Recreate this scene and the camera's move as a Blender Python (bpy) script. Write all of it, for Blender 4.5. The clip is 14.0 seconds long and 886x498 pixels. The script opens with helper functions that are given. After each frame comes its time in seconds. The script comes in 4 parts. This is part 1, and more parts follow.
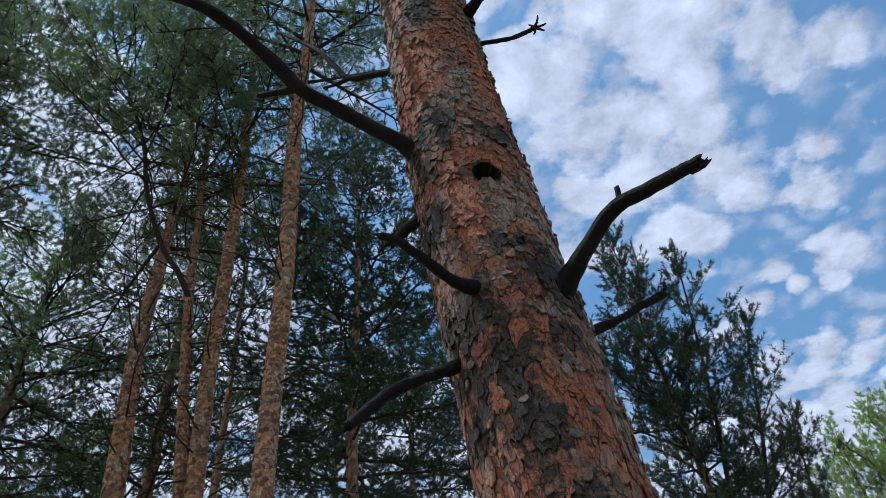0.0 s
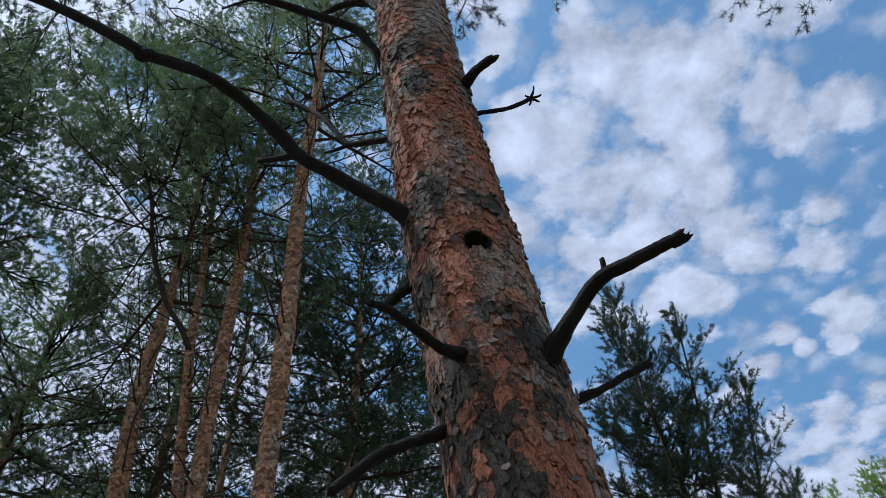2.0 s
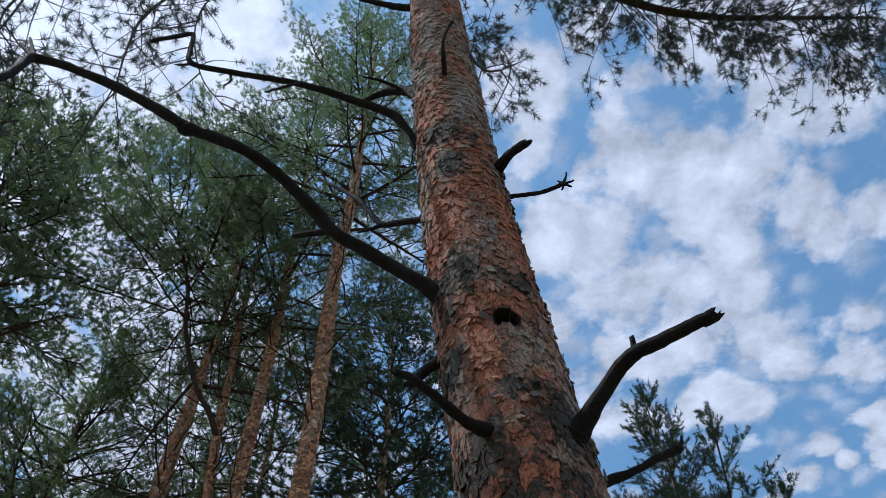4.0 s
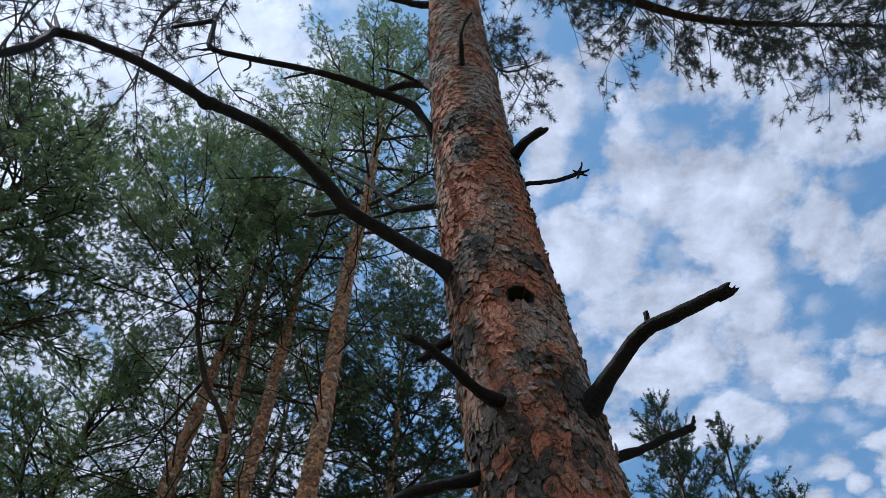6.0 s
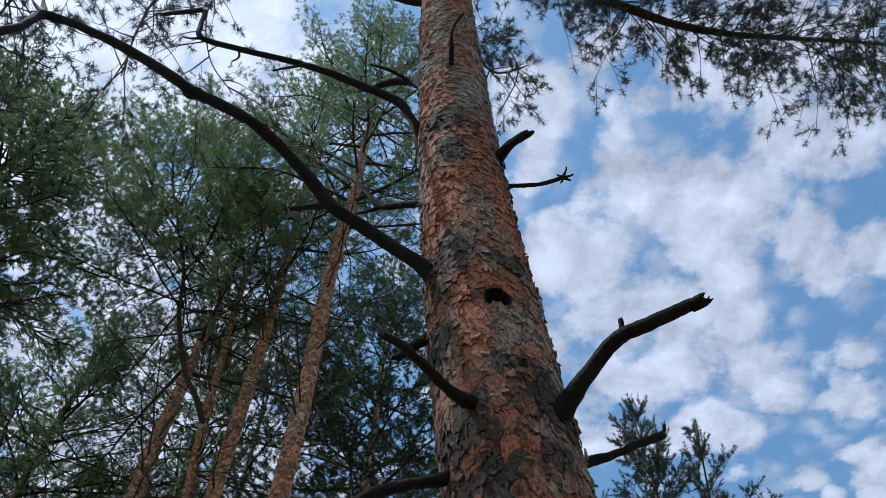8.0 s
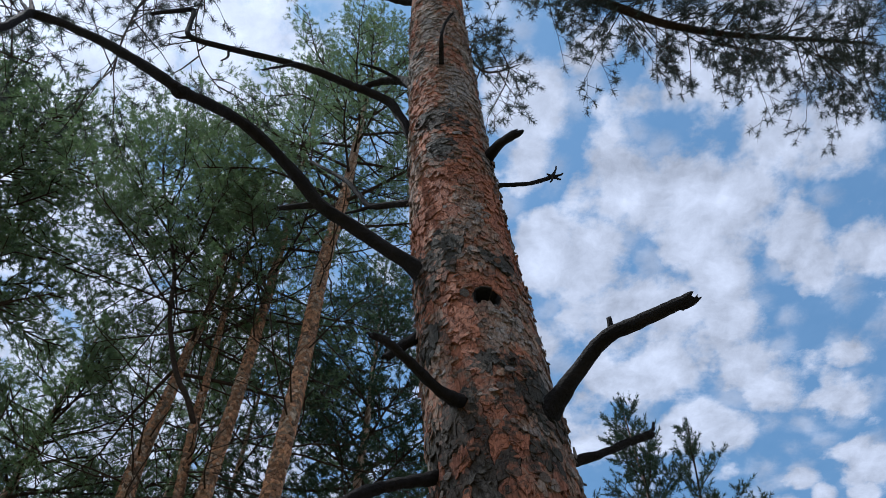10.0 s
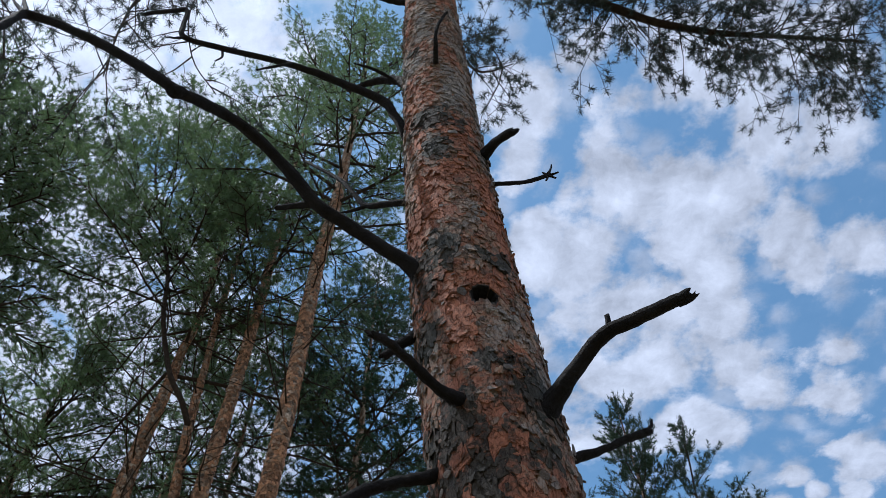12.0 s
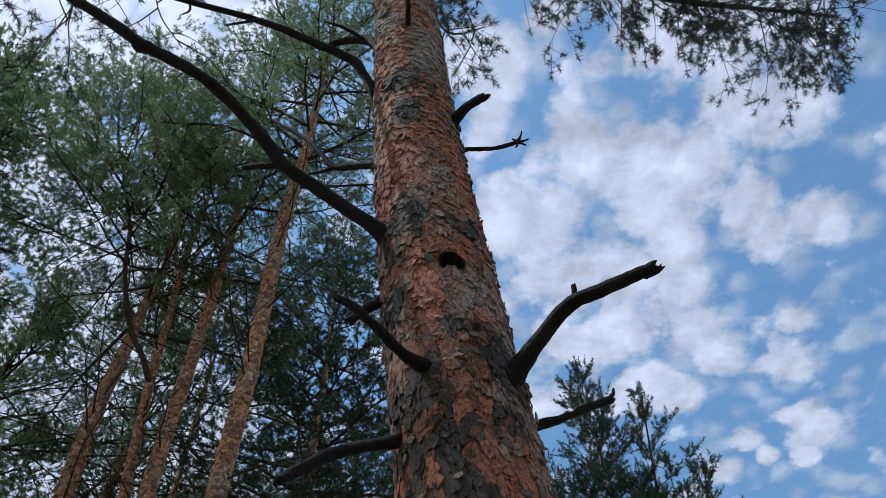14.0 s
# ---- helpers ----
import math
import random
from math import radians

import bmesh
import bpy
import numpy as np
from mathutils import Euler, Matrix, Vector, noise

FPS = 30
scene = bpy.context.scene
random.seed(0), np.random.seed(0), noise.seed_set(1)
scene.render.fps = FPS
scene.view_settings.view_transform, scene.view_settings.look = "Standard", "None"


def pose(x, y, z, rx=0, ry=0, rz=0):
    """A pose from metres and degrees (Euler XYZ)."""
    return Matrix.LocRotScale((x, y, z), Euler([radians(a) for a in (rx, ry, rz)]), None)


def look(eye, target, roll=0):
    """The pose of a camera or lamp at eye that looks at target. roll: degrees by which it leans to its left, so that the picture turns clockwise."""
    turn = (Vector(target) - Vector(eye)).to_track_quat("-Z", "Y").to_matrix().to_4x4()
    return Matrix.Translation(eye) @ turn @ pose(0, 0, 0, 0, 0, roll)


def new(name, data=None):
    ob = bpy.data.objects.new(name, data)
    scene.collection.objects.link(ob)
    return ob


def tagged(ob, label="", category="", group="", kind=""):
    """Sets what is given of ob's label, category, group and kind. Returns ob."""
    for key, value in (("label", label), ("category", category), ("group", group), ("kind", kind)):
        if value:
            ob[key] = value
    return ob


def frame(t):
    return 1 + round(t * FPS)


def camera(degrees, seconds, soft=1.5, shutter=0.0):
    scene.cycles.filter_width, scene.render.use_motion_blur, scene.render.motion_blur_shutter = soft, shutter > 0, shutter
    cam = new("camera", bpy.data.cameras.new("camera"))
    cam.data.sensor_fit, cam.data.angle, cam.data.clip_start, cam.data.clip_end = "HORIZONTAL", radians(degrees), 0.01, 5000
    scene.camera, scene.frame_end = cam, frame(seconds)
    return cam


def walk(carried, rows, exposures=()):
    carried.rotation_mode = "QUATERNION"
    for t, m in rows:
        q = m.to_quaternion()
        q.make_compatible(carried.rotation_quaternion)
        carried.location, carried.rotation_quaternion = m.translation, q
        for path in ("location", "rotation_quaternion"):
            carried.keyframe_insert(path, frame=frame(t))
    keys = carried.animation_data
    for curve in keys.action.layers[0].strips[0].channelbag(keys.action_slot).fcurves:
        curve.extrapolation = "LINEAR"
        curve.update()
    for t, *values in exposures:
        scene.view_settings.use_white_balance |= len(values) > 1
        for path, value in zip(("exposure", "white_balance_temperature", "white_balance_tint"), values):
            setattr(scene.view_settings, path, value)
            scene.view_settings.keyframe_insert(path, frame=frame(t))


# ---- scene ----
cam = camera(52.6, 14.0, soft=0.6)
PATH = [
    (0, (0.015, -0.017, 1.544), (0.004, 1.297, 3.051), -5.9),
    (0.5, (0.025, -0.028, 1.543), (0.025, 1.246, 3.085), -5.6),
    (1, (0.054, -0.05, 1.534), (0.055, 1.19, 3.103), -5.0),
    (1.5, (0.062, -0.095, 1.526), (0.059, 1.132, 3.106), -4.9),
    (2, (0.064, -0.08, 1.511), (0.053, 1.137, 3.098), -4.8),
    (2.5, (0.07, -0.074, 1.509), (0.048, 1.142, 3.097), -4.1),
    (3, (0.066, -0.061, 1.501), (0.028, 1.166, 3.08), -3.3),
    (3.5, (0.071, -0.044, 1.495), (0.033, 1.159, 3.092), -2.3),
    (4, (0.07, -0.028, 1.468), (0.002, 1.006, 3.178), -0.6),
    (6.5, (0.052, 0.074, 1.394), (-0.036, 1.081, 3.12), 2.3),
    (7, (0.055, 0.063, 1.397), (-0.027, 1.071, 3.122), 2.8),
    (7.5, (0.072, 0.059, 1.397), (0.0, 1.066, 3.124), 2.8),
    (8, (0.078, 0.06, 1.396), (0.014, 1.072, 3.12), 2.7),
    (10.5, (0.088, 0.062, 1.396), (0.046, 1.076, 3.12), 1.5),
    (11, (0.086, 0.063, 1.394), (0.046, 1.082, 3.114), 1.1),
    (11.5, (0.078, 0.063, 1.392), (0.04, 1.08, 3.114), 0.6),
    (12, (0.073, 0.067, 1.393), (0.043, 1.079, 3.117), 0.6),
    (12.5, (0.069, 0.07, 1.395), (0.045, 1.084, 3.119), 0.7),
    (13, (0.067, 0.081, 1.391), (0.046, 1.1, 3.112), 0.6),
    (13.5, (0.065, 0.067, 1.391), (0.049, 1.086, 3.112), 0.3),
    (14, (0.064, 0.058, 1.407), (0.111, 1.144, 3.086), -1.5),
]
walk(cam, [(t, look(eye, target, roll)) for t, eye, target, roll in PATH], [(0.0, -0.02, 5490, 10), (0.8, -0.14, 5450, 10), (3.0, -0.12, 5450, 10), (4.0, -0.07, 5540, 10), (14.0, -0.06, 5560, 10)])

# ---------------------------------------------------------------- light
SUN_AZ, SUN_EL = -100.0, 62.0      # degrees from +y towards +x, and above the horizon
sun_dir = Vector((math.sin(radians(SUN_AZ)) * math.cos(radians(SUN_EL)),
                  math.cos(radians(SUN_AZ)) * math.cos(radians(SUN_EL)),
                  math.sin(radians(SUN_EL))))
sun = new("sun", bpy.data.lights.new("sun", "SUN"))
sun.data.energy, sun.data.angle, sun.data.color = 4.6, radians(0.6), (1.0, 0.93, 0.82)
sun.matrix_world = look(sun_dir * 60, (0, 0, 0))
scene.view_settings.exposure = 0.0


# ---------------------------------------------------------------- node helpers
class Nodes:
    def __init__(self, tree):
        self.t = tree
        tree.nodes.clear()

    def add(self, kind, **values):
        n = self.t.nodes.new(kind)
        for key, value in values.items():
            if key in n.inputs:
                if isinstance(value, bpy.types.NodeSocket):
                    self.t.links.new(value, n.inputs[key])
                else:
                    n.inputs[key].default_value = value
        return n

    def link(self, a, b):
        self.t.links.new(a, b)

    def math(self, op, a, b=None, c=None, clamp=False):
        n = self.t.nodes.new("ShaderNodeMath")
        n.operation, n.use_clamp = op, clamp
        for i, v in enumerate((a, b, c)):
            if v is None:
                continue
            if isinstance(v, bpy.types.NodeSocket):
                self.link(v, n.inputs[i])
            else:
                n.inputs[i].default_value = v
        return n.outputs[0]

    def vec(self, op, a, b=None):
        n = self.t.nodes.new("ShaderNodeVectorMath")
        n.operation = op
        for i, v in enumerate((a, b)):
            if v is None:
                continue
            if isinstance(v, bpy.types.NodeSocket):
                self.link(v, n.inputs[i])
            else:
                n.inputs[i].default_value = v
        return n.outputs["Value"] if op in ("DISTANCE", "LENGTH") else n.outputs["Vector"]

    def noise(self, vector, scale, detail=4.0, rough=0.55, distort=0.0):
        n = self.add("ShaderNodeTexNoise", Vector=vector, Scale=scale, Detail=detail, Roughness=rough, Distortion=distort)
        return n.outputs["Fac"], n.outputs["Color"]

    def smooth(self, v, a, b, lo=0.0, hi=1.0):
        n = self.add("ShaderNodeMapRange", Value=v)
        n.interpolation_type = "SMOOTHSTEP"
        for k, x in zip(("From Min", "From Max", "To Min", "To Max"), (a, b, lo, hi)):
            n.inputs[k].default_value = x
        return n.outputs["Result"]

    def mix(self, f, a, b):
        n = self.t.nodes.new("ShaderNodeMix")
        n.data_type = "RGBA"
        for i, v in ((0, f), (6, a), (7, b)):
            if isinstance(v, bpy.types.NodeSocket):
                self.link(v, n.inputs[i])
            else:
                n.inputs[i].default_value = v if i == 0 else (*v, 1.0)
        return n.outputs[2]


# ---------------------------------------------------------------- sky with broken cloud
world = bpy.data.worlds.new("sky")
scene.world = world
world.use_nodes = True
N = Nodes(world.node_tree)
sky = N.add("ShaderNodeTexSky")
sky.sky_type, sky.sun_disc = "NISHITA", False
sky.sun_elevation, sky.sun_rotation = radians(SUN_EL), radians(SUN_AZ)
sky.air_density, sky.dust_density, sky.ozone_density = 1.0, 0.6, 1.5
way = N.add("ShaderNodeTexCoord").outputs["Generated"]
sep = N.add("ShaderNodeSeparateXYZ", Vector=way)
up = N.math("MAXIMUM", sep.outputs["Z"], 0.06)
flat = N.add("ShaderNodeCombineXYZ", X=N.math("DIVIDE", sep.outputs["X"], up), Y=N.math("DIVIDE", sep.outputs["Y"], up), Z=0.0).outputs[0]
_, warp = N.noise(flat, 8.0, 4.0, 0.6)
bent = N.vec("ADD", flat, N.vec("MULTIPLY", N.vec("SUBTRACT", warp, (0.5, 0.5, 0.5)), (0.055, 0.055, 0.0)))
# cloud heaps on the layer's plane: x, y, size; the high bank, then the small low puffs
HEAPS = [(0.081, 0.384, 0.052), (0.080, 0.464, 0.035), (0.105, 0.600, 0.055), (0.165, 0.610, 0.060), (0.202, 0.489, 0.059), (0.258, 0.506, 0.072),
         (0.302, 0.579, 0.059), (0.339, 0.539, 0.073), (0.338, 0.639, 0.049), (0.376, 0.425, 0.064), (0.443, 0.427, 0.064), (0.433, 0.556, 0.054),
         (0.451, 0.615, 0.044), (0.506, 0.590, 0.047), (0.210, 0.691, 0.068), (0.287, 0.702, 0.060), (0.349, 0.721, 0.065), (0.380, 0.779, 0.045),
         (0.273, 0.798, 0.059), (0.172, 0.817, 0.046), (0.102, 0.737, 0.042), (0.435, 0.829, 0.039), (0.323, 0.891, 0.048), (0.382, 0.903, 0.043),
         (0.212, 0.923, 0.049), (0.529, 0.830, 0.039), (0.533, 0.751, 0.028), (0.267, 0.347, 0.081), (0.392, 0.329, 0.080), (0.144, 0.331, 0.040)]
PUFFS = [(0.575, 0.937, 0.036), (0.505, 1.004, 0.033), (0.488, 1.065, 0.039), (0.449, 1.125, 0.034), (0.613, 0.961, 0.060), (0.607, 1.020, 0.027),
         (0.538, 1.034, 0.029), (0.620, 1.181, 0.051), (0.625, 1.254, 0.045), (0.687, 1.136, 0.039), (0.694, 1.207, 0.036), (0.541, 1.226, 0.039),
         (0.565, 1.379, 0.058), (0.695, 1.402, 0.052)]
heap = None
for hx, hy, hr in HEAPS + [(x, y, r * 0.82) for x, y, r in PUFFS]:
    d = N.vec("DISTANCE", bent, (hx, hy, 0.0))
    g = N.math("SUBTRACT", 1.0, N.math("DIVIDE", d, hr * 1.06))
    heap = g if heap is None else N.math("SMOOTH_MAX", heap, g, 0.02)
fine, _ = N.noise(flat, 16.0, 8.0, 0.62)
broad, _ = N.noise(flat, 3.2, 5.0, 0.6, 0.4)
away = N.smooth(N.vec("DISTANCE", flat, (0.36, 0.70, 0.0)), 0.46, 0.80)
general = N.math("MULTIPLY_ADD", N.math("SUBTRACT", broad, 0.47), 4.6, 0.42)
field = N.math("ADD", N.math("MULTIPLY", N.math("MAXIMUM", heap, -0.45), N.math("SUBTRACT", 1.0, away)), N.math("MULTIPLY", general, away))
cell = N.add("ShaderNodeTexVoronoi", Vector=bent, Scale=15.0)
cell.feature = "SMOOTH_F1"
cell.inputs["Smoothness"].default_value = 0.6
lumps = N.math("SUBTRACT", 0.46, cell.outputs["Distance"])
field = N.math("ADD", field, N.math("MULTIPLY", N.math("SUBTRACT", fine, 0.5), 2.3))
field = N.math("ADD", field, N.math("MULTIPLY", lumps, 1.1))
wisp, _ = N.noise(bent, 9.0, 7.0, 0.66, 0.3)
small = N.add("ShaderNodeTexVoronoi", Vector=bent, Scale=21.0)
small.feature = "SMOOTH_F1"
small.inputs["Smoothness"].default_value = 0.5
flecks = N.math("ADD", N.math("SUBTRACT", wisp, small.outputs["Distance"]), N.math("MULTIPLY", N.math("SUBTRACT", fine, 0.5), 1.2))
cover = N.math("MAXIMUM", N.smooth(field, -0.36, 0.36), N.smooth(flecks, -0.16, 0.44, 0.07, 0.62))
thick = N.smooth(field, 0.1, 0.9)
veil, _ = N.noise(bent, 24.0, 7.0, 0.64)
nearsun = N.smooth(N.vec("DISTANCE", way, tuple(sun_dir)), 0.15, 0.80, 1.0, 0.0)
puffy = N.math("ADD", N.math("MULTIPLY", veil, 6.0), N.math("MULTIPLY", lumps, 2.4))
lum = N.math("ADD", N.math("ADD", puffy, 2.3), N.math("MULTIPLY_ADD", nearsun, 3.4, N.math("MULTIPLY", thick, 0.5)))
white = N.add("ShaderNodeVectorMath")
white.operation = "SCALE"
white.inputs[0].default_value = (0.96, 0.975, 1.06)
N.link(lum, white.inputs["Scale"])
toned = N.add("ShaderNodeVectorMath")
toned.operation = "MULTIPLY"
N.link(sky.outputs[0], toned.inputs[0])
toned.inputs[1].default_value = (1.22, 1.55, 1.42)
tint = N.mix(N.math("MULTIPLY", cover, 0.93), toned.outputs[0], white.outputs[0])
bg = N.add("ShaderNodeBackground", Color=tint, Strength=0.122)
out = N.add("ShaderNodeOutputWorld")
N.link(bg.outputs[0], out.inputs["Surface"])


# ---------------------------------------------------------------- materials
def material(name):
    m = bpy.data.materials.new(name)
    m.use_nodes = True
    return m, Nodes(m.node_tree)


def finish(n, color, rough, bump=None, strength=0.4, distance=0.004, spec=0.3):
    p = n.add("ShaderNodeBsdfPrincipled", Roughness=rough)
    n.link(color, p.inputs["Base Color"])
    p.inputs["Specular IOR Level"].default_value = spec
    if bump is not None:
        b = n.add("ShaderNodeBump", Height=bump, Strength=strength, Distance=distance)
        n.link(b.outputs[0], p.inputs["Normal"])
    o = n.add("ShaderNodeOutputMaterial")
    n.link(p.outputs[0], o.inputs["Surface"])
    return p


def bark_material(name, fresh, old, grey, use_attr=True, scale=1.0, low=0.58, high=1.45):
    """Pine bark: fresh orange where flakes fell, older brown plates, grey weathered scale, lichens and a blackened
    hollow.
    """
    m, n = material(name)
    co = n.add("ShaderNodeTexCoord").outputs["Object"]
    f1, _ = n.noise(co, 9.0 * scale, 5.0, 0.6, 0.4)
    f2, _ = n.noise(co, 70.0 * scale, 6.0, 0.7)
    stretched = n.vec("MULTIPLY", co, (1.0, 1.0, 0.25))
    f3, _ = n.noise(stretched, 160.0 * scale, 4.0, 0.7)
    if use_attr:
        a = n.add("ShaderNodeAttribute")
        a.attribute_name = "scale_tone"
        s = n.add("ShaderNodeSeparateColor", Color=a.outputs["Color"])
        age, lichen_dark, hue = s.outputs[0], s.outputs[1], s.outputs[2]
    else:
        r = n.add("ShaderNodeObjectInfo").outputs["Random"]
        age = n.math("MULTIPLY_ADD", r, 0.6, 0.38)
        lichen_dark = n.math("MULTIPLY", n.smooth(f1, 0.5, 0.7), 0.5)
        hue = n.math("FRACT", n.math("MULTIPLY", r, 17.3))
    age = n.math("ADD", age, n.math("MULTIPLY", n.math("SUBTRACT", f1, 0.5), 0.7))
    age = n.math("ADD", age, n.math("MULTIPLY", n.math("SUBTRACT", f2, 0.5), 0.8))
    f4, _ = n.noise(co, 32.0 * scale, 4.0, 0.6, 0.8)
    age = n.math("ADD", age, n.math("MULTIPLY", n.math("SUBTRACT", f4, 0.5), 0.9))
    f5, _ = n.noise(n.vec("MULTIPLY", co, (1.0, 1.0, 0.75)), 30.0 * scale, 3.5, 0.55, 1.1)
    fissure = n.smooth(n.math("ABSOLUTE", n.math("SUBTRACT", f5, 0.5)), 0.004, 0.030)
    c = n.mix(n.smooth(age, 0.22, 0.62), fresh, old)
    c = n.mix(n.smooth(age, 0.55, 1.0), c, grey)
    tan = n.mix(hue, (low, low, low * 1.04), (high, high * 0.97, high * 0.93))
    mul = n.add("ShaderNodeVectorMath")
    mul.operation = "MULTIPLY"
    n.link(c, mul.inputs[0])
    n.link(tan, mul.inputs[1])
    c = mul.outputs[0]
    c = n.mix(n.math("MULTIPLY", n.smooth(n.math("ADD", lichen_dark, n.math("MULTIPLY", n.math("SUBTRACT", f4, 0.5), 1.5)), 0.3, 0.8), 0.94), c, (0.036, 0.038, 0.034))
    # values above 1.2 mark the hollow, coloured near black
    c = n.mix(n.smooth(lichen_dark, 1.2, 1.6), c, (0.006, 0.005, 0.004))
    speck = n.mix(n.math("MULTIPLY", n.smooth(f3, 0.3, 0.7, 0.3, 1.0), n.smooth(fissure, 0.0, 1.0, 0.25, 1.0)), (0.38, 0.37, 0.37), (1.32, 1.32, 1.32))
    mul2 = n.add("ShaderNodeVectorMath")
    mul2.operation = "MULTIPLY"
    n.link(c, mul2.inputs[0])
    n.link(speck, mul2.inputs[1])
    finish(n, mul2.outputs[0], 0.88, n.math("ADD", n.math("MULTIPLY_ADD", f2, 0.7, n.math("MULTIPLY", fissure, 0.45)), n.math("MULTIPLY", f3, 0.5)), 0.9, 0.009, 0.2)
    return m


BARK = bark_material("old_pine_bark", (0.292, 0.122, 0.075), (0.226, 0.153, 0.113), (0.262, 0.240, 0.225), low=0.78, high=1.22)
FLAKE = bark_material("loose_bark_flake", (0.27, 0.135, 0.09), (0.20, 0.142, 0.115), (0.26, 0.243, 0.232), use_attr=False, low=0.7, high=1.25)
# plate tones vary widely, partly in place of sun dapples on the boles
BARK_FAR = bark_material("young_pine_bark", (0.30, 0.165, 0.095), (0.225, 0.15, 0.10), (0.30, 0.25, 0.20), scale=0.8, low=0.45, high=1.85)


def wood_material(name, dark, light, rough=0.85):
    m, n = material(name)
    co = n.add("ShaderNodeTexCoord").outputs["Object"]
    f1, _ = n.noise(co, 14.0, 5.0, 0.65, 0.6)
    f2, _ = n.noise(co, 120.0, 5.0, 0.7)
    finish(n, n.mix(n.math("MULTIPLY_ADD", f2, 0.5, n.smooth(f1, 0.35, 0.75, 0.0, 0.5)), dark, light), rough, n.math("ADD", f1, f2), 1.0, 0.018, 0.15)
    return m


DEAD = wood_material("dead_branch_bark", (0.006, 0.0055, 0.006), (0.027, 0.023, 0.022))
TWIG = wood_material("live_twig_bark", (0.022, 0.017, 0.014), (0.085, 0.060, 0.045))


def needle_material(name, dark, light, glow):
    m, n = material(name)
    co = n.add("ShaderNodeTexCoord").outputs["Object"]
    f1, _ = n.noise(co, 2.2, 3.0, 0.6)
    isl = n.add("ShaderNodeNewGeometry").outputs["Random Per Island"]
    k = n.math("ADD", n.math("MULTIPLY", n.smooth(f1, 0.35, 0.68), 0.6), n.math("MULTIPLY", isl, 0.4))
    c = n.mix(k, dark, light)
    dry = n.math("GREATER_THAN", isl, 0.975)
    c = n.mix(dry, c, (0.16, 0.10, 0.045))
    p = n.add("ShaderNodeBsdfPrincipled", Roughness=0.42)
    n.link(c, p.inputs["Base Color"])
    p.inputs["Specular IOR Level"].default_value = 0.45
    t = n.add("ShaderNodeBsdfTranslucent")
    n.link(n.mix(k, glow, tuple(min(1, g * 1.5) for g in glow)), t.inputs["Color"])
    x = n.add("ShaderNodeMixShader", Fac=0.45)
    n.link(p.outputs[0], x.inputs[1])
    n.link(t.outputs[0], x.inputs[2])
    o = n.add("ShaderNodeOutputMaterial")
    n.link(x.outputs[0], o.inputs["Surface"])
    return m


NEEDLE = needle_material("pine_needles", (0.042, 0.074, 0.052), (0.138, 0.190, 0.098), (0.112, 0.178, 0.070))
# for pines shaded by their neighbours: that shade is put into the colour
NEEDLE_SHADED = needle_material("shade_toned_pine_needles", (0.022, 0.046, 0.032), (0.056, 0.090, 0.048), (0.024, 0.052, 0.022))
# overhead tufts: darker, bluer copy that carries their shade as colour
NEEDLE_SHADE = needle_material("blue_shade_toned_needles", (0.020, 0.030, 0.034), (0.050, 0.066, 0.060), (0.02, 0.03, 0.02))
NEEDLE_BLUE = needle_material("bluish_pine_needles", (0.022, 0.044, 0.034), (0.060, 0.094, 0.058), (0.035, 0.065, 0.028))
# brighter, yellower copy: the sunlit look is painted into these needles
NEEDLE_LIT = needle_material("sun_toned_pine_needles", (0.10, 0.16, 0.05), (0.21, 0.29, 0.085), (0.24, 0.36, 0.06))

gm, n = material("forest_litter")
co = n.add("ShaderNodeTexCoord").outputs["Object"]
f1, _ = n.noise(co, 0.5, 6.0, 0.6)
f2, _ = n.noise(co, 40.0, 6.0, 0.7)
c = n.mix(f2, (0.14, 0.105, 0.065), (0.34, 0.26, 0.16))
c = n.mix(n.smooth(f1, 0.45, 0.6), c, (0.085, 0.11, 0.04))
finish(n, c, 0.95, f2, 0.6, 0.02, 0.15)
LITTER = gm


# ---------------------------------------------------------------- mesh helpers
class Build:
    """Gathers vertices and faces of one mesh."""

    def __init__(self):
        self.v, self.f, self.n = [], [], 0

    def add(self, v, f):
        self.v.append(np.asarray(v, float))
        self.f.append(np.asarray(f, int) + self.n)
        self.n += len(v)

    def mesh(self, name, smooth=True):
        me = bpy.data.meshes.new(name)
        v = np.concatenate(self.v)
        quads = [f for f in self.f if f.shape[1] == 4]
        tris = [f for f in self.f if f.shape[1] == 3]
        q = np.concatenate(quads) if quads else np.zeros((0, 4), int)
        t = np.concatenate(tris) if tris else np.zeros((0, 3), int)
        me.vertices.add(len(v))
        me.vertices.foreach_set("co", v.astype(np.float32).ravel())
        loops = np.concatenate([q.ravel(), t.ravel()]).astype(np.int32)
        me.loops.add(len(loops))
        me.loops.foreach_set("vertex_index", loops)
        starts = np.concatenate([np.arange(len(q)) * 4, len(q) * 4 + np.arange(len(t)) * 3]).astype(np.int32)
        me.polygons.add(len(starts))
        me.polygons.foreach_set("loop_start", starts)
        me.polygons.foreach_set("use_smooth", np.full(len(starts), smooth))
        me.update(calc_edges=True)
        return me


def thing(name, at, label, category, group="", kind=""):
    """A top-level thing: an Empty at its base."""
    ob = new(name)
    ob.empty_display_size = 0.2
    ob.location = at
    return tagged(ob, label, category, group, kind)


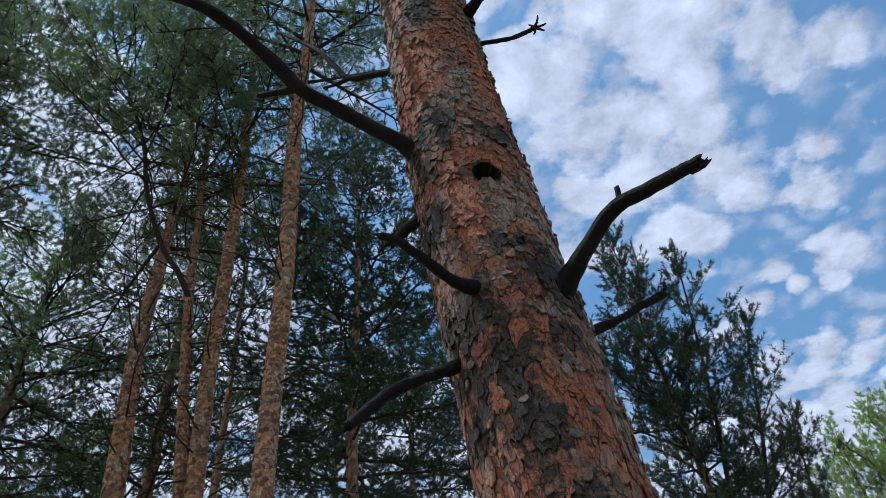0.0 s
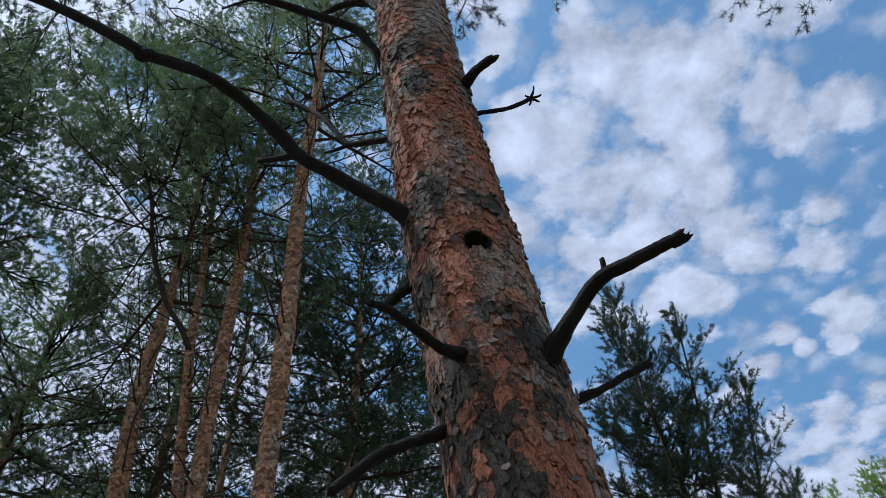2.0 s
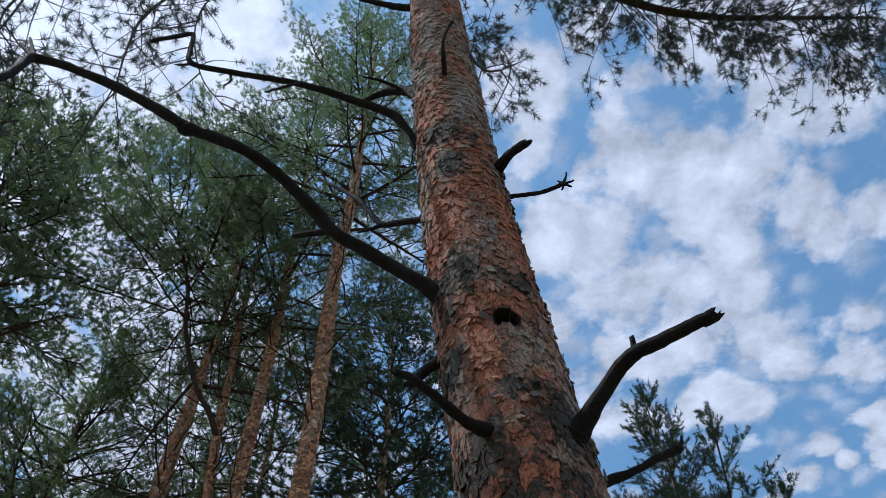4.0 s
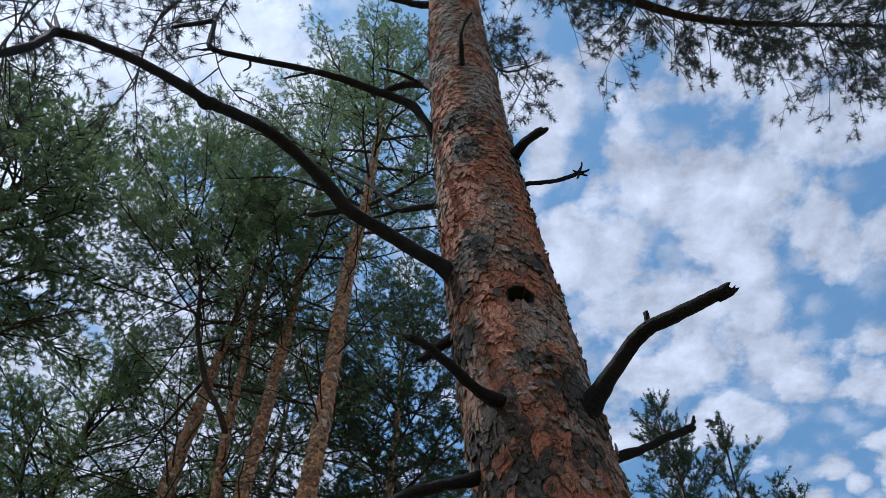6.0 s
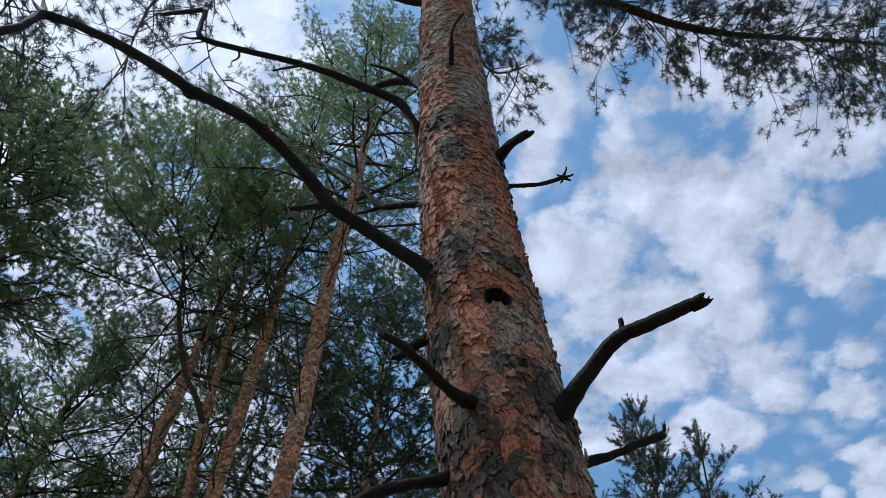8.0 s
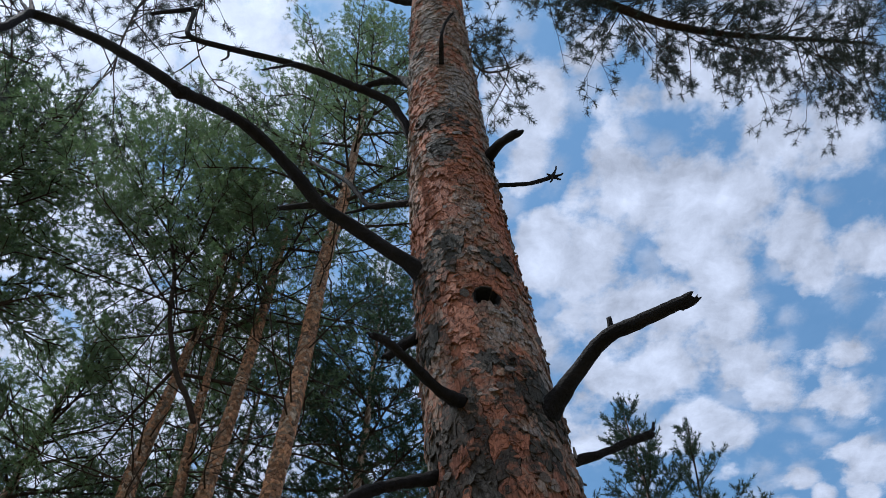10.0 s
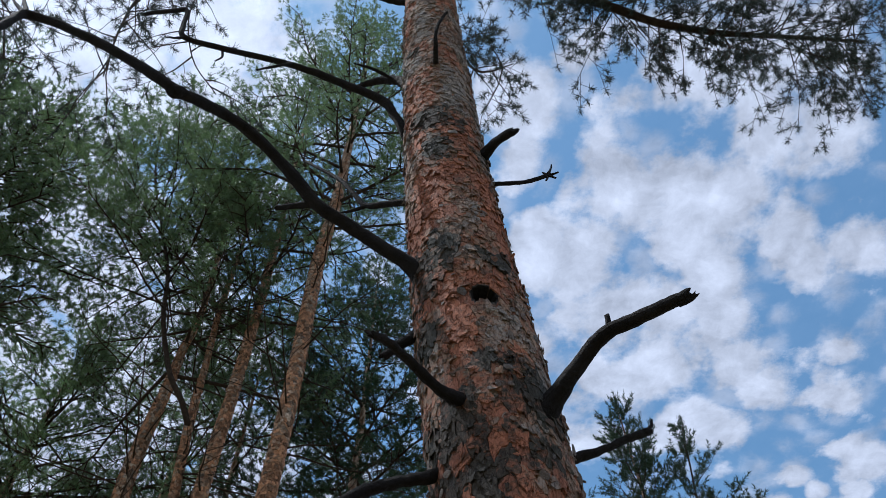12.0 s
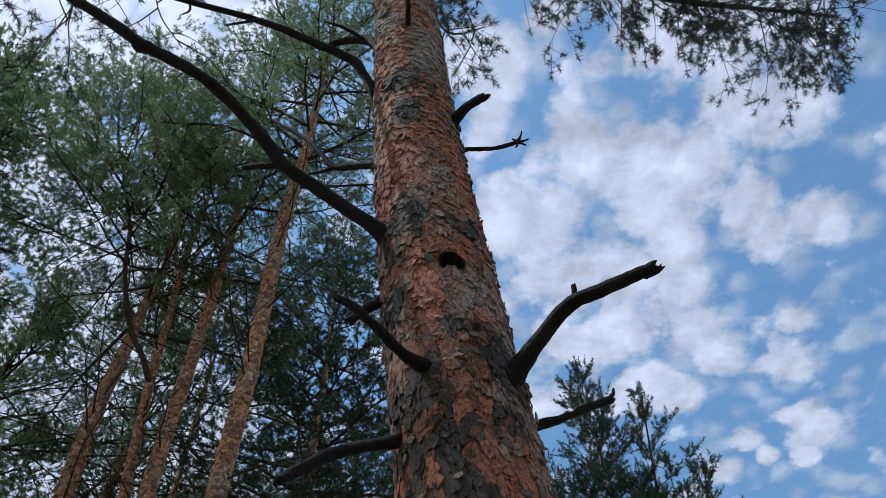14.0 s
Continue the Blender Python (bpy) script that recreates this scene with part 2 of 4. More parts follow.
def part(name, build, mat, parent, label="", kind="", smooth=True):
    """Links gathered geometry, given in world coordinates, as one mesh under its thing or part."""
    me = build.mesh(name, smooth) if isinstance(build, Build) else build
    me.materials.append(mat)
    ob = new(name, me)
    root, offset = parent, Vector((0, 0, 0))
    while root is not None:
        offset += root.location
        root = root.parent
    ob.parent = parent
    ob.matrix_parent_inverse = Matrix.Translation(-offset) if parent.parent is None else Matrix.Identity(4)
    return tagged(ob, label, kind=kind)


def curve_through(points, step):
    """A smooth line (Catmull-Rom) through points of x, y, z, r."""
    p = np.asarray(points, float)
    p = np.vstack([2 * p[0] - p[1], p, 2 * p[-1] - p[-2]])
    out = []
    for i in range(1, len(p) - 2):
        k = max(2, int(np.linalg.norm(p[i + 1, :3] - p[i, :3]) / step))
        t = (np.arange(k) / k)[:, None]
        a, b, c, d = p[i - 1], p[i], p[i + 1], p[i + 2]
        out.append(0.5 * (2 * b + (c - a) * t + (2 * a - 5 * b + 4 * c - d) * t ** 2 + (3 * b - a - 3 * c + d) * t ** 3))
    out.append(p[-2][None])
    q = np.vstack(out)
    q[:, 3] = np.maximum(q[:, 3], 0.0006)
    return q


def rings(line):
    """Side vectors of a line, carried along it without twist."""
    p = line[:, :3]
    t = np.gradient(p, axis=0)
    t /= np.linalg.norm(t, axis=1)[:, None] + 1e-12
    a = np.cross(t[0], (0.31, 0.87, 0.38))
    a /= np.linalg.norm(a)
    sides = []
    for k in range(len(p)):
        a = a - t[k] * (a @ t[k])
        a /= np.linalg.norm(a)
        sides.append((a, np.cross(t[k], a)))
    return t, np.array([s[0] for s in sides]), np.array([s[1] for s in sides])


def tube(build, line, sides=6, rough=0.0, rng=None, jag=0.0):
    """A closed tube along a line of x, y, z, r. rough: uneven girth; jag: a splintered end."""
    line = np.asarray(line, float)
    t, a, b = rings(line)
    ang = np.arange(sides) * 2 * np.pi / sides
    k = len(line)
    rad = np.repeat(line[:, 3:4], sides, 1)
    if rough:
        bumps = rng.normal(0, 1, (k, sides))
        for _ in range(2):
            bumps = 0.5 * bumps + 0.25 * np.roll(bumps, 1, 0) + 0.25 * np.roll(bumps, 1, 1)
        ridges = rng.normal(0, 1, sides)[None] * 0.5
        rad = rad * (1 + rough * (bumps * 1.6 + ridges))
    v = line[:, None, :3] + rad[:, :, None] * (np.cos(ang)[None, :, None] * a[:, None] + np.sin(ang)[None, :, None] * b[:, None])
    if jag:
        v[-1] += t[-1] * (rng.uniform(-1, 1, sides) * jag)[:, None]
        v[-2] += t[-2] * (rng.uniform(-0.3, 0.3, sides) * jag)[:, None]
    v = np.vstack([v.reshape(-1, 3), line[0, :3], line[-1, :3] - t[-1] * jag * 0.7])
    i = np.arange(k - 1)[:, None] * sides
    j = np.arange(sides)[None]
    j2 = (j + 1) % sides
    f = np.stack([i + j, i + j2, i + sides + j2, i + sides + j], -1).reshape(-1, 4)
    c0, c1 = k * sides, k * sides + 1
    s = np.arange(sides)
    e = (k - 1) * sides
    caps = np.vstack([np.stack([(s + 1) % sides, s, np.full(sides, c0)], -1), np.stack([e + s, e + (s + 1) % sides, np.full(sides, c1)], -1)])
    base = build.n
    build.add(v, f)
    build.f.append(caps + base)


# ---------------------------------------------------------------- bark relief
def hash2(i, j, seed):
    h = np.sin(i * 127.1 + j * 311.7 + seed * 74.7) * 43758.5453
    return h - np.floor(h)


def value_noise(u, v, seed):
    i, j = np.floor(u), np.floor(v)
    fu, fv = u - i, v - j
    fu, fv = fu * fu * (3 - 2 * fu), fv * fv * (3 - 2 * fv)
    return ((hash2(i, j, seed) * (1 - fu) + hash2(i + 1, j, seed) * fu) * (1 - fv)
            + (hash2(i, j + 1, seed) * (1 - fu) + hash2(i + 1, j + 1, seed) * fu) * fv)


def fractal(u, v, seed, octaves=4):
    total, amp, norm = 0, 1.0, 0
    for k in range(octaves):
        total = total + amp * value_noise(u * 2 ** k, v * 2 ** k, seed + k * 3)
        norm += amp
        amp *= 0.55
    return total / norm


def plates(u, v, seed):
    """Worley cells: distance to the cell's rim, a random of the cell, and the place within it."""
    i, j = np.floor(u), np.floor(v)
    best = np.full(u.shape, 9.0)
    second = np.full(u.shape, 9.0)
    rnd, du, dv = np.zeros(u.shape), np.zeros(u.shape), np.zeros(u.shape)
    for a in (-1, 0, 1):
        for b in (-1, 0, 1):
            x = i + a + 0.15 + 0.7 * hash2(i + a, j + b, seed)
            y = j + b + 0.15 + 0.7 * hash2(i + a, j + b, seed + 5)
            d = np.hypot(u - x, v - y)
            near = d < best
            second = np.where(near, best, np.minimum(second, d))
            rnd = np.where(near, hash2(i + a, j + b, seed + 11), rnd)
            du, dv = np.where(near, u - x, du), np.where(near, v - y, dv)
            best = np.where(near, d, best)
    return second - best, rnd, du, dv


def smoothstep(x, a, b):
    t = np.clip((x - a) / (b - a), 0, 1)
    return t * t * (3 - 2 * t)


def bark_relief(u, z, seed, size=1.0):
    """Height of the bark over its base in metres, and its age, for u along the girth and z up."""
    w1 = (fractal(u / 0.02, z / 0.02, seed, 4) - 0.5) * 0.042 * size
    w2 = (fractal(u / 0.02, z / 0.02, seed + 40, 4) - 0.5) * 0.046 * size
    e1, r1, a1, b1 = plates((u + w1) / (0.052 * size), (z + w2) / (0.074 * size), seed + 1)
    e2, r2, a2, b2 = plates((u - w2) / (0.026 * size), (z + w1) / (0.034 * size), seed + 2)
    e3, r3, a3, b3 = plates((u + w2) / (0.036 * size), (z - w1) / (0.030 * size), seed + 3)
    h1 = smoothstep(e1, 0.0, 0.10) * (0.005 + 0.010 * r1 - 0.006 * b1 + 0.004 * a1)
    on2 = smoothstep(r2, 0.35, 0.40)
    h2 = on2 * smoothstep(e2, 0.0, 0.12) * (0.0025 + 0.0055 * r2 - 0.0040 * b2)
    on3 = smoothstep(r3, 0.60, 0.64)
    h3 = on3 * smoothstep(e3, 0.0, 0.12) * (0.003 + 0.005 * r3 - 0.004 * b3)
    h = (h1 + h2 + h3) * size + (fractal(u / 0.006, z / 0.008, seed + 9, 2) - 0.5) * 0.0025 * size
    age = 0.02 + 0.42 * r1 * smoothstep(e1, 0.02, 0.12) + 0.32 * r2 * on2 + 0.38 * r3 * on3
    return h, age, np.where(on3 > 0.5, r3, np.where(on2 > 0.5, r2, r1))


def clip(poly, nx, ny, c):
    """The part of a polygon with nx * x + ny * y <= c."""
    out = []
    for k in range(len(poly)):
        p, q = poly[k - 1], poly[k]
        a, b = nx * p[0] + ny * p[1] - c, nx * q[0] + ny * q[1] - c
        if (a <= 0) != (b <= 0):
            t = a / (a - b)
            out.append((p[0] + t * (q[0] - p[0]), p[1] + t * (q[1] - p[1])))
        if b <= 0:
            out.append(q)
    return out


def jigsaw(width, height, du, dv, rims, seed, drop=0.25):
    """Cells that tile a sheet without overlap: their centres, and their outlines as offsets."""
    q = random.Random(seed)
    nu, nv = max(3, int(width / du)), max(3, int(height / dv))
    pts = {}
    for i in range(nu):
        for j in range(nv):
            if q.random() > drop:
                pts[i, j] = ((i + 0.5 + q.uniform(-0.46, 0.46)) * du, (j + 0.5 + q.uniform(-0.46, 0.46)) * dv)
    centres, outlines = [], []
    near = sorted(((a, b) for a in range(-3, 4) for b in range(-3, 4) if (a, b) != (0, 0)), key=lambda w: w[0] ** 2 + w[1] ** 2)
    for (i, j), (x, y) in pts.items():
        poly = [(x - 2 * du, y - 2 * dv), (x + 2 * du, y - 2 * dv), (x + 2 * du, y + 2 * dv), (x - 2 * du, y + 2 * dv)]
        for a, b in near:
            o = pts.get((i + a, j + b))
            if o:
                nx, ny = o[0] - x, (o[1] - y)
                poly = clip(poly, nx, ny, nx * (o[0] + x) / 2 + ny * (o[1] + y) / 2)
                if len(poly) < 3:
                    break
        if len(poly) < 3:
            continue
        p = np.array(poly + poly[:1])
        s = np.concatenate([[0], np.cumsum(np.hypot(*np.diff(p, axis=0).T))])
        t = (np.arange(rims) + 0.5 * q.random()) / rims * s[-1]
        ring = np.stack([np.interp(t, s, p[:, 0]), np.interp(t, s, p[:, 1])], -1)
        c = ring.mean(0)
        centres.append(c)
        outlines.append(ring - c)
    return np.array(centres), np.array(outlines)


def lay(axis, girth, a0, z0, du, dz, lift, root, tone, name):
    """Thin plates with rims, set on a stem: one mesh, toned plate by plate."""
    m, n = du.shape

    def at(u, z, hgt):
        ax, ay, r = axis(z)
        a = a0[:, None] + u / girth
        return np.stack([ax + (r + hgt) * np.cos(a), ay + (r + hgt) * np.sin(a), z], -1)

    v = np.concatenate([at(du, z0[:, None] + dz, lift), at(du * 1.02, z0[:, None] + dz * 1.02, np.minimum(root, lift - 0.001)),
                        at(np.zeros((m, 1)), z0[:, None], lift.mean(1, keepdims=True) - 0.0003)], 1)
    f = []
    for k in range(n):
        k2 = (k + 1) % n
        f += [(k, k2, 2 * n), (k, n + k, n + k2), (k, n + k2, k2)]
    bb = Build()
    bb.add(v.reshape(-1, 3), (np.arange(m)[:, None, None] * (2 * n + 1) + np.array(f)[None]).reshape(-1, 3))
    me = bb.mesh(name, False)
    attr = me.color_attributes.new("scale_tone", "FLOAT_COLOR", "POINT")
    attr.data.foreach_set("color", np.repeat(tone[:, None], 2 * n + 1, 1).astype(np.float32).ravel())
    return me


def plated(axis, girth, a_from, a_to, z_from, z_to, du, dv, rims, seed, thick, tones, name, drop=0.25, crack=0.0011):
    """Bark of jigsaw plates with dark cracks between, on a stem given by its axis."""
    rg = np.random.default_rng(seed)
    c, ring = jigsaw((a_to - a_from) * girth, z_to - z_from, du, dv, rims, seed, drop)
    wave = lambda x, y, s: (fractal(x / (du * 0.42), y / (du * 0.42), s, 3) - 0.5) * du * 1.0
    full = c[:, None] + ring
    full = full + np.stack([wave(full[..., 0], full[..., 1], seed + 0.3), wave(full[..., 0], full[..., 1], seed + 9.3)], -1)
    c = full.mean(1)
    ring = full - c[:, None]
    size = np.linalg.norm(ring, axis=2).mean(1)
    ring = ring * (1 - crack / size)[:, None, None].clip(0.5, 1) * (1 + rg.normal(0, 0.035, ring.shape[:2]))[..., None]
    m = len(c)
    a0, z0 = a_from + c[:, 0] / girth, z_from + c[:, 1]
    side = np.where(rg.random((m, 1)) < 0.4, -np.pi / 2 + rg.normal(0, 0.7, (m, 1)), rg.uniform(0, 2 * np.pi, (m, 1)))
    out = (ring[..., 0] * np.cos(side) + ring[..., 1] * np.sin(side)) / size[:, None]
    curl = np.clip(rg.normal(0.0, 0.55, (m, 1)), -0.1, 1.3) * thick
    base = thick * (0.5 + 0.45 * rg.random((m, 1)))
    lift = base + curl * np.clip(out, 0, 1.3) ** 1.5 - 0.25 * thick * np.clip(-out, 0, 1.2) + rg.normal(0, 0.05 * thick, ring.shape[:2])
    tone, bump, ok = tones(a0, z0, rg)
    lift = lift + bump[:, None]
    root = np.full(lift.shape, -0.002) + bump[:, None] * 0.8
    return lay(axis, girth, a0[ok], z0[ok], ring[ok][..., 0], ring[ok][..., 1], lift[ok], root[ok], tone[ok], name)


# ---------------------------------------------------------------- ground
rng = np.random.default_rng(3)
rad = np.concatenate([np.linspace(0, 30, 61)[1:], 30 * 1.16 ** np.arange(1, 32)])
ang = np.arange(96) * 2 * np.pi / 96
gx = rad[:, None] * np.cos(ang)
gy = rad[:, None] * np.sin(ang)
gz = (fractal(gx / 3.0 + 50, gy / 3.0 + 50, 4) - 0.5) * 0.25 * np.clip(rad[:, None] / 6, 0, 1) - 0.02
gv = np.vstack([np.stack([gx, gy, gz], -1).reshape(-1, 3), (0, 0, -0.02)])
g = Build()
i = np.arange(len(rad) - 1)[:, None] * 96
j = np.arange(96)[None]
g.add(gv, np.stack([i + j, i + 96 + j, i + 96 + (j + 1) % 96, i + (j + 1) % 96], -1).reshape(-1, 4))
s = np.arange(96)
g.f.append(np.stack([np.full(96, len(gv) - 1), s, (s + 1) % 96], -1))
me = g.mesh("ground")
me.materials.append(LITTER)
tagged(new("ground", me), "brown forest floor of needle litter and moss", "ground", kind="structure")


# ---------------------------------------------------------------- the big old pine
ZK = (-0.15, 0.25, 0.9, 2.3, 3.0, 3.7, 4.4, 5.3, 6.5, 9.0, 12.0, 15.5)
XK = (0.47, 0.44, 0.39, 0.273, 0.210, 0.138, 0.069, 0.010, -0.050, -0.13, -0.18, -0.2)
RK = (0.33, 0.275, 0.235, 0.206, 0.201, 0.197, 0.184, 0.174, 0.164, 0.13, 0.09, 0.02)


def soft_interp(z, xs, ys):
    return (np.interp(z - 0.2, xs, ys) + np.interp(z, xs, ys) + np.interp(z + 0.2, xs, ys)) / 3


def trunk_axis(z):
    return soft_interp(z, ZK, XK), 1.842 - 0.066 * (np.clip(z, 0, 7) - 3.5), soft_interp(z, ZK, RK)


# grey lichen and swollen bark round the whorls of old branches: x, y, z, size
WHORLS = [(0.02, 1.62, 4.09, 0.085), (0.03, 1.62, 3.31, 0.12), (0.36, 1.68, 3.30, 0.11), (-0.09, 1.69, 4.05, 0.08),
          (-0.03, 1.58, 5.10, 0.13), (0.20, 1.66, 4.86, 0.09), (0.13, 1.54, 5.02, 0.08), (0.27, 1.66, 4.0, 0.06),
          (0.16, 1.65, 3.46, 0.055), (0.15, 1.70, 2.85, 0.10), (0.02, 1.74, 3.05, 0.10), (0.25, 1.70, 2.62, 0.09),
          (0.30, 1.72, 3.1, 0.07), (0.05, 1.70, 3.22, 0.15), (0.12, 1.685, 3.02, 0.12), (0.28, 1.67, 3.33, 0.10), (0.205, 1.64, 3.44, 0.05), (0.19, 1.685, 2.81, 0.09),
          (0.04, 1.79, 2.9, 0.09), (0.226, 1.636, 3.985, 0.07), (0.03, 1.625, 4.0, 0.07), (-0.06, 1.70, 3.9, 0.10), (-0.03, 1.74, 3.65, 0.10), (-0.02, 1.70, 4.03, 0.10), (0.0, 1.57, 4.8, 0.10), (-0.12, 1.6, 5.95, 0.08), (-0.01, 1.45, 5.72, 0.05)]
HOLLOW = (0.163, 1.618, 3.776)


def trunk_relief(ang, z):
    ax, ay, r = trunk_axis(z)
    u = ang * 0.2
    h, age, hue = bark_relief(u, z, 3.0)
    h, age = h * 0.55, age * 0.6
    px, py = ax + r * np.cos(ang), ay + r * np.sin(ang)
    lichen_dark = np.zeros(u.shape)
    grain = fractal(u / 0.03, z / 0.03, 31.0, 3)
    for wx, wy, wz, ws in WHORLS:
        d = np.sqrt((px - wx) ** 2 + (py - wy) ** 2 + ((z - wz) * 0.85) ** 2) / ws
        d = d + (grain - 0.5) * 1.3
        k = np.exp(-d ** 2 * 1.1)
        lichen_dark = np.maximum(lichen_dark, k)
        h = h + k * 0.006
    crust = smoothstep(fractal(u / 0.075 + 7, z / 0.26, 63.0, 4), 0.56, 0.68)
    lichen_dark = np.maximum(lichen_dark, crust * (0.18 + 0.40 * smoothstep(3.9 - z, 0.0, 0.9)))
    d = np.sqrt((px - HOLLOW[0]) ** 2 + (py - HOLLOW[1]) ** 2 + (z - HOLLOW[2]) ** 2)
    d = d + (fractal(u / 0.016, z / 0.016, 77.0, 3) - 0.5) * 0.012
    pit = 1 - smoothstep(d, 0.038, 0.044)
    h = h * (1 - pit) - 0.15 * pit
    # hollow and its rim blackened in colour, so that the pit reads deep
    lichen_dark = np.maximum(lichen_dark, 2.0 * (1 - smoothstep(d, 0.048, 0.056)))
    furrow = smoothstep(3.6 - z, 0.0, 1.6)
    rid = fractal(u / 0.028, z / 0.16, 55.0, 3)
    h = h + furrow * (rid - 0.5) * 0.022
    age = age + furrow * 0.16 + (fractal(u / 0.2, z / 0.35, 91.0, 3) - 0.5) * 0.7
    return h, np.clip(age, 0, 1.2), lichen_dark, hue


pine = thing("old_pine", (0.47, 2.08, 0), "tall old pine with flaking orange-grey bark and broken dead branches", "tree")
zs = np.concatenate([np.linspace(-0.15, 2.2, 40), np.arange(2.225, 6.9, 0.0110), np.linspace(6.95, 15.5, 60)])
front = np.linspace(-90 - 108, -90 + 108, 100)
back = np.linspace(18, 162, 30)[1:-1]
angs = np.radians(np.concatenate([front, back]))
AA, ZZ = np.meshgrid(angs, zs)
h, age, lichen_dark, hue = trunk_relief(AA, ZZ)
ax, ay, r = trunk_axis(ZZ)
inset = np.where((ZZ > 2.2) & (ZZ < 6.85), 0.011, 0.004)
V = np.stack([ax + (r - inset + h * 0.7) * np.cos(AA), ay + (r - inset + h * 0.7) * np.sin(AA), ZZ], -1)
# bole under the plates toned dark, so the cracks between them read deep
lichen_dark = np.where((ZZ > 2.2) & (ZZ < 6.85), np.maximum(lichen_dark, 0.40), lichen_dark)
nc, nr = len(angs), len(zs)
b = Build()
i = np.arange(nr - 1)[:, None] * nc
j = np.arange(nc)[None]
b.add(V.reshape(-1, 3), np.stack([i + j, i + (j + 1) % nc, i + nc + (j + 1) % nc, i + nc + j], -1).reshape(-1, 4))
me = b.mesh("trunk")
tone = me.color_attributes.new("scale_tone", "FLOAT_COLOR", "POINT")
tone.data.foreach_set("color", np.stack([age, lichen_dark, hue, np.ones_like(age)], -1).astype(np.float32).ravel())
trunk = part("trunk", me, BARK, pine, "leaning trunk with scaly orange and grey bark plates and a dark hollow")


def trunk_tones(a0, z0, rg):
    """Tone, swelling and presence of plates of the old trunk."""
    relief, _, lichen_dark, _ = trunk_relief(a0, z0)
    count = len(a0)
    hx, hy, hr = trunk_axis(z0)
    ok = ((hx + hr * np.cos(a0) - HOLLOW[0]) ** 2 + (hy + hr * np.sin(a0) - HOLLOW[1]) ** 2 + (z0 - HOLLOW[2]) ** 2 > 0.060 ** 2) & (z0 > 2.2)
    patch = fractal(a0 * 0.2 / 0.13 + 30, z0 / 0.24, 91.0, 3)
    flank = smoothstep(np.abs(np.degrees(a0) + 90 - 5), 45, 95)
    age = 0.30 + 0.20 * rg.random(count) + (patch - 0.5) * 1.9 + flank * 0.24 + smoothstep(z0, 4.4, 5.4) * 0.20
    return np.stack([np.clip(age, 0, 1.15), np.clip(lichen_dark * 1.05, 0, 1), rg.random(count), np.ones(count)], -1), np.clip(relief, -0.006, 0.02) * 0.7, ok


# plates are longer on the old lower trunk: a stretched height
SZ = np.linspace(0, 6, 601)
DZ = 1 + 1.3 * smoothstep(SZ, 1.5, 0.4)
HZ = 2.15 + np.concatenate([[0], np.cumsum(DZ[:-1] * 0.01)])


def stretched_axis(s):
    x, y, r = trunk_axis(np.interp(s, SZ, HZ))
    return x, y, r - 0.008


me = plated(stretched_axis, 0.2, radians(-202), radians(22), 0.0, 4.15, 0.029, 0.034, 24, 4, 0.0052,
            lambda a, s, rg: trunk_tones(a, np.interp(s, SZ, HZ), rg), "loose_bark", 0.28, 0.0009)
co = np.empty(len(me.vertices) * 3, np.float32)
me.vertices.foreach_get("co", co)
co[2::3] = np.interp(co[2::3], SZ, HZ)
me.vertices.foreach_set("co", co)
part("loose_bark", me, BARK, pine, "jigsaw plates of flaking bark", kind="stuff")


def scales(count, seed):
    """Thin curling bark scales lying over the plates."""
    rg = np.random.default_rng(seed)
    z0 = 2.22 + 4.6 * rg.random(count)
    a0 = np.radians(-90 + rg.uniform(-112, 112, count))
    n = 12
    su = 0.005 + 0.014 * rg.random(count) ** 1.8
    sz = su * rg.uniform(0.7, 1.6, count) * (1 + 0.9 * smoothstep(3.5 - z0, 0, 0.9))
    g = np.arange(n) * 2 * np.pi / n
    rad = rg.uniform(0.70, 1.20, (count, n)) * (1 + 0.25 * np.cos(2 * g[None] + rg.uniform(0, 6.28, (count, 1))))
    du, dz = rad * np.cos(g) * su[:, None], rad * np.sin(g) * sz[:, None]
    side = np.where(rg.random((count, 1)) < 0.6, -np.pi / 2 + rg.normal(0, 0.7, (count, 1)), rg.uniform(0, 2 * np.pi, (count, 1)))
    out = (du / su[:, None]) * np.cos(side) + (dz / sz[:, None]) * np.sin(side)
    curl = np.clip(rg.normal(0.002, 0.0042, (count, 1)), -0.001, 0.014)
    tone, bump, ok = trunk_tones(a0, z0, rg)
    tone[:, 0] += 0.30 * rg.random(count)
    lift = 0.0040 + 0.0034 * rg.random((count, 1)) + curl * np.clip(out, 0, 1.3) ** 1.6 + rg.normal(0, 0.0004, (count, n)) + bump[:, None]
    return lay(lambda z: (trunk_axis(z)[0], trunk_axis(z)[1], trunk_axis(z)[2] - 0.008), 0.2, a0[ok], z0[ok], du[ok], dz[ok], lift[ok], lift[ok] - 0.0022, tone[ok], "scaly_bark")


part("scaly_bark", scales(4200, 5), BARK, pine, "small curling scales of bark", kind="stuff")


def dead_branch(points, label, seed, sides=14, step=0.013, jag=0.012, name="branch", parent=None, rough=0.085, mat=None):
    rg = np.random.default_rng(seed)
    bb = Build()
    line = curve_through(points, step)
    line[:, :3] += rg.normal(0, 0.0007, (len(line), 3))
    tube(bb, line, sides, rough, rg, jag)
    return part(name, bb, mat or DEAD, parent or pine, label)


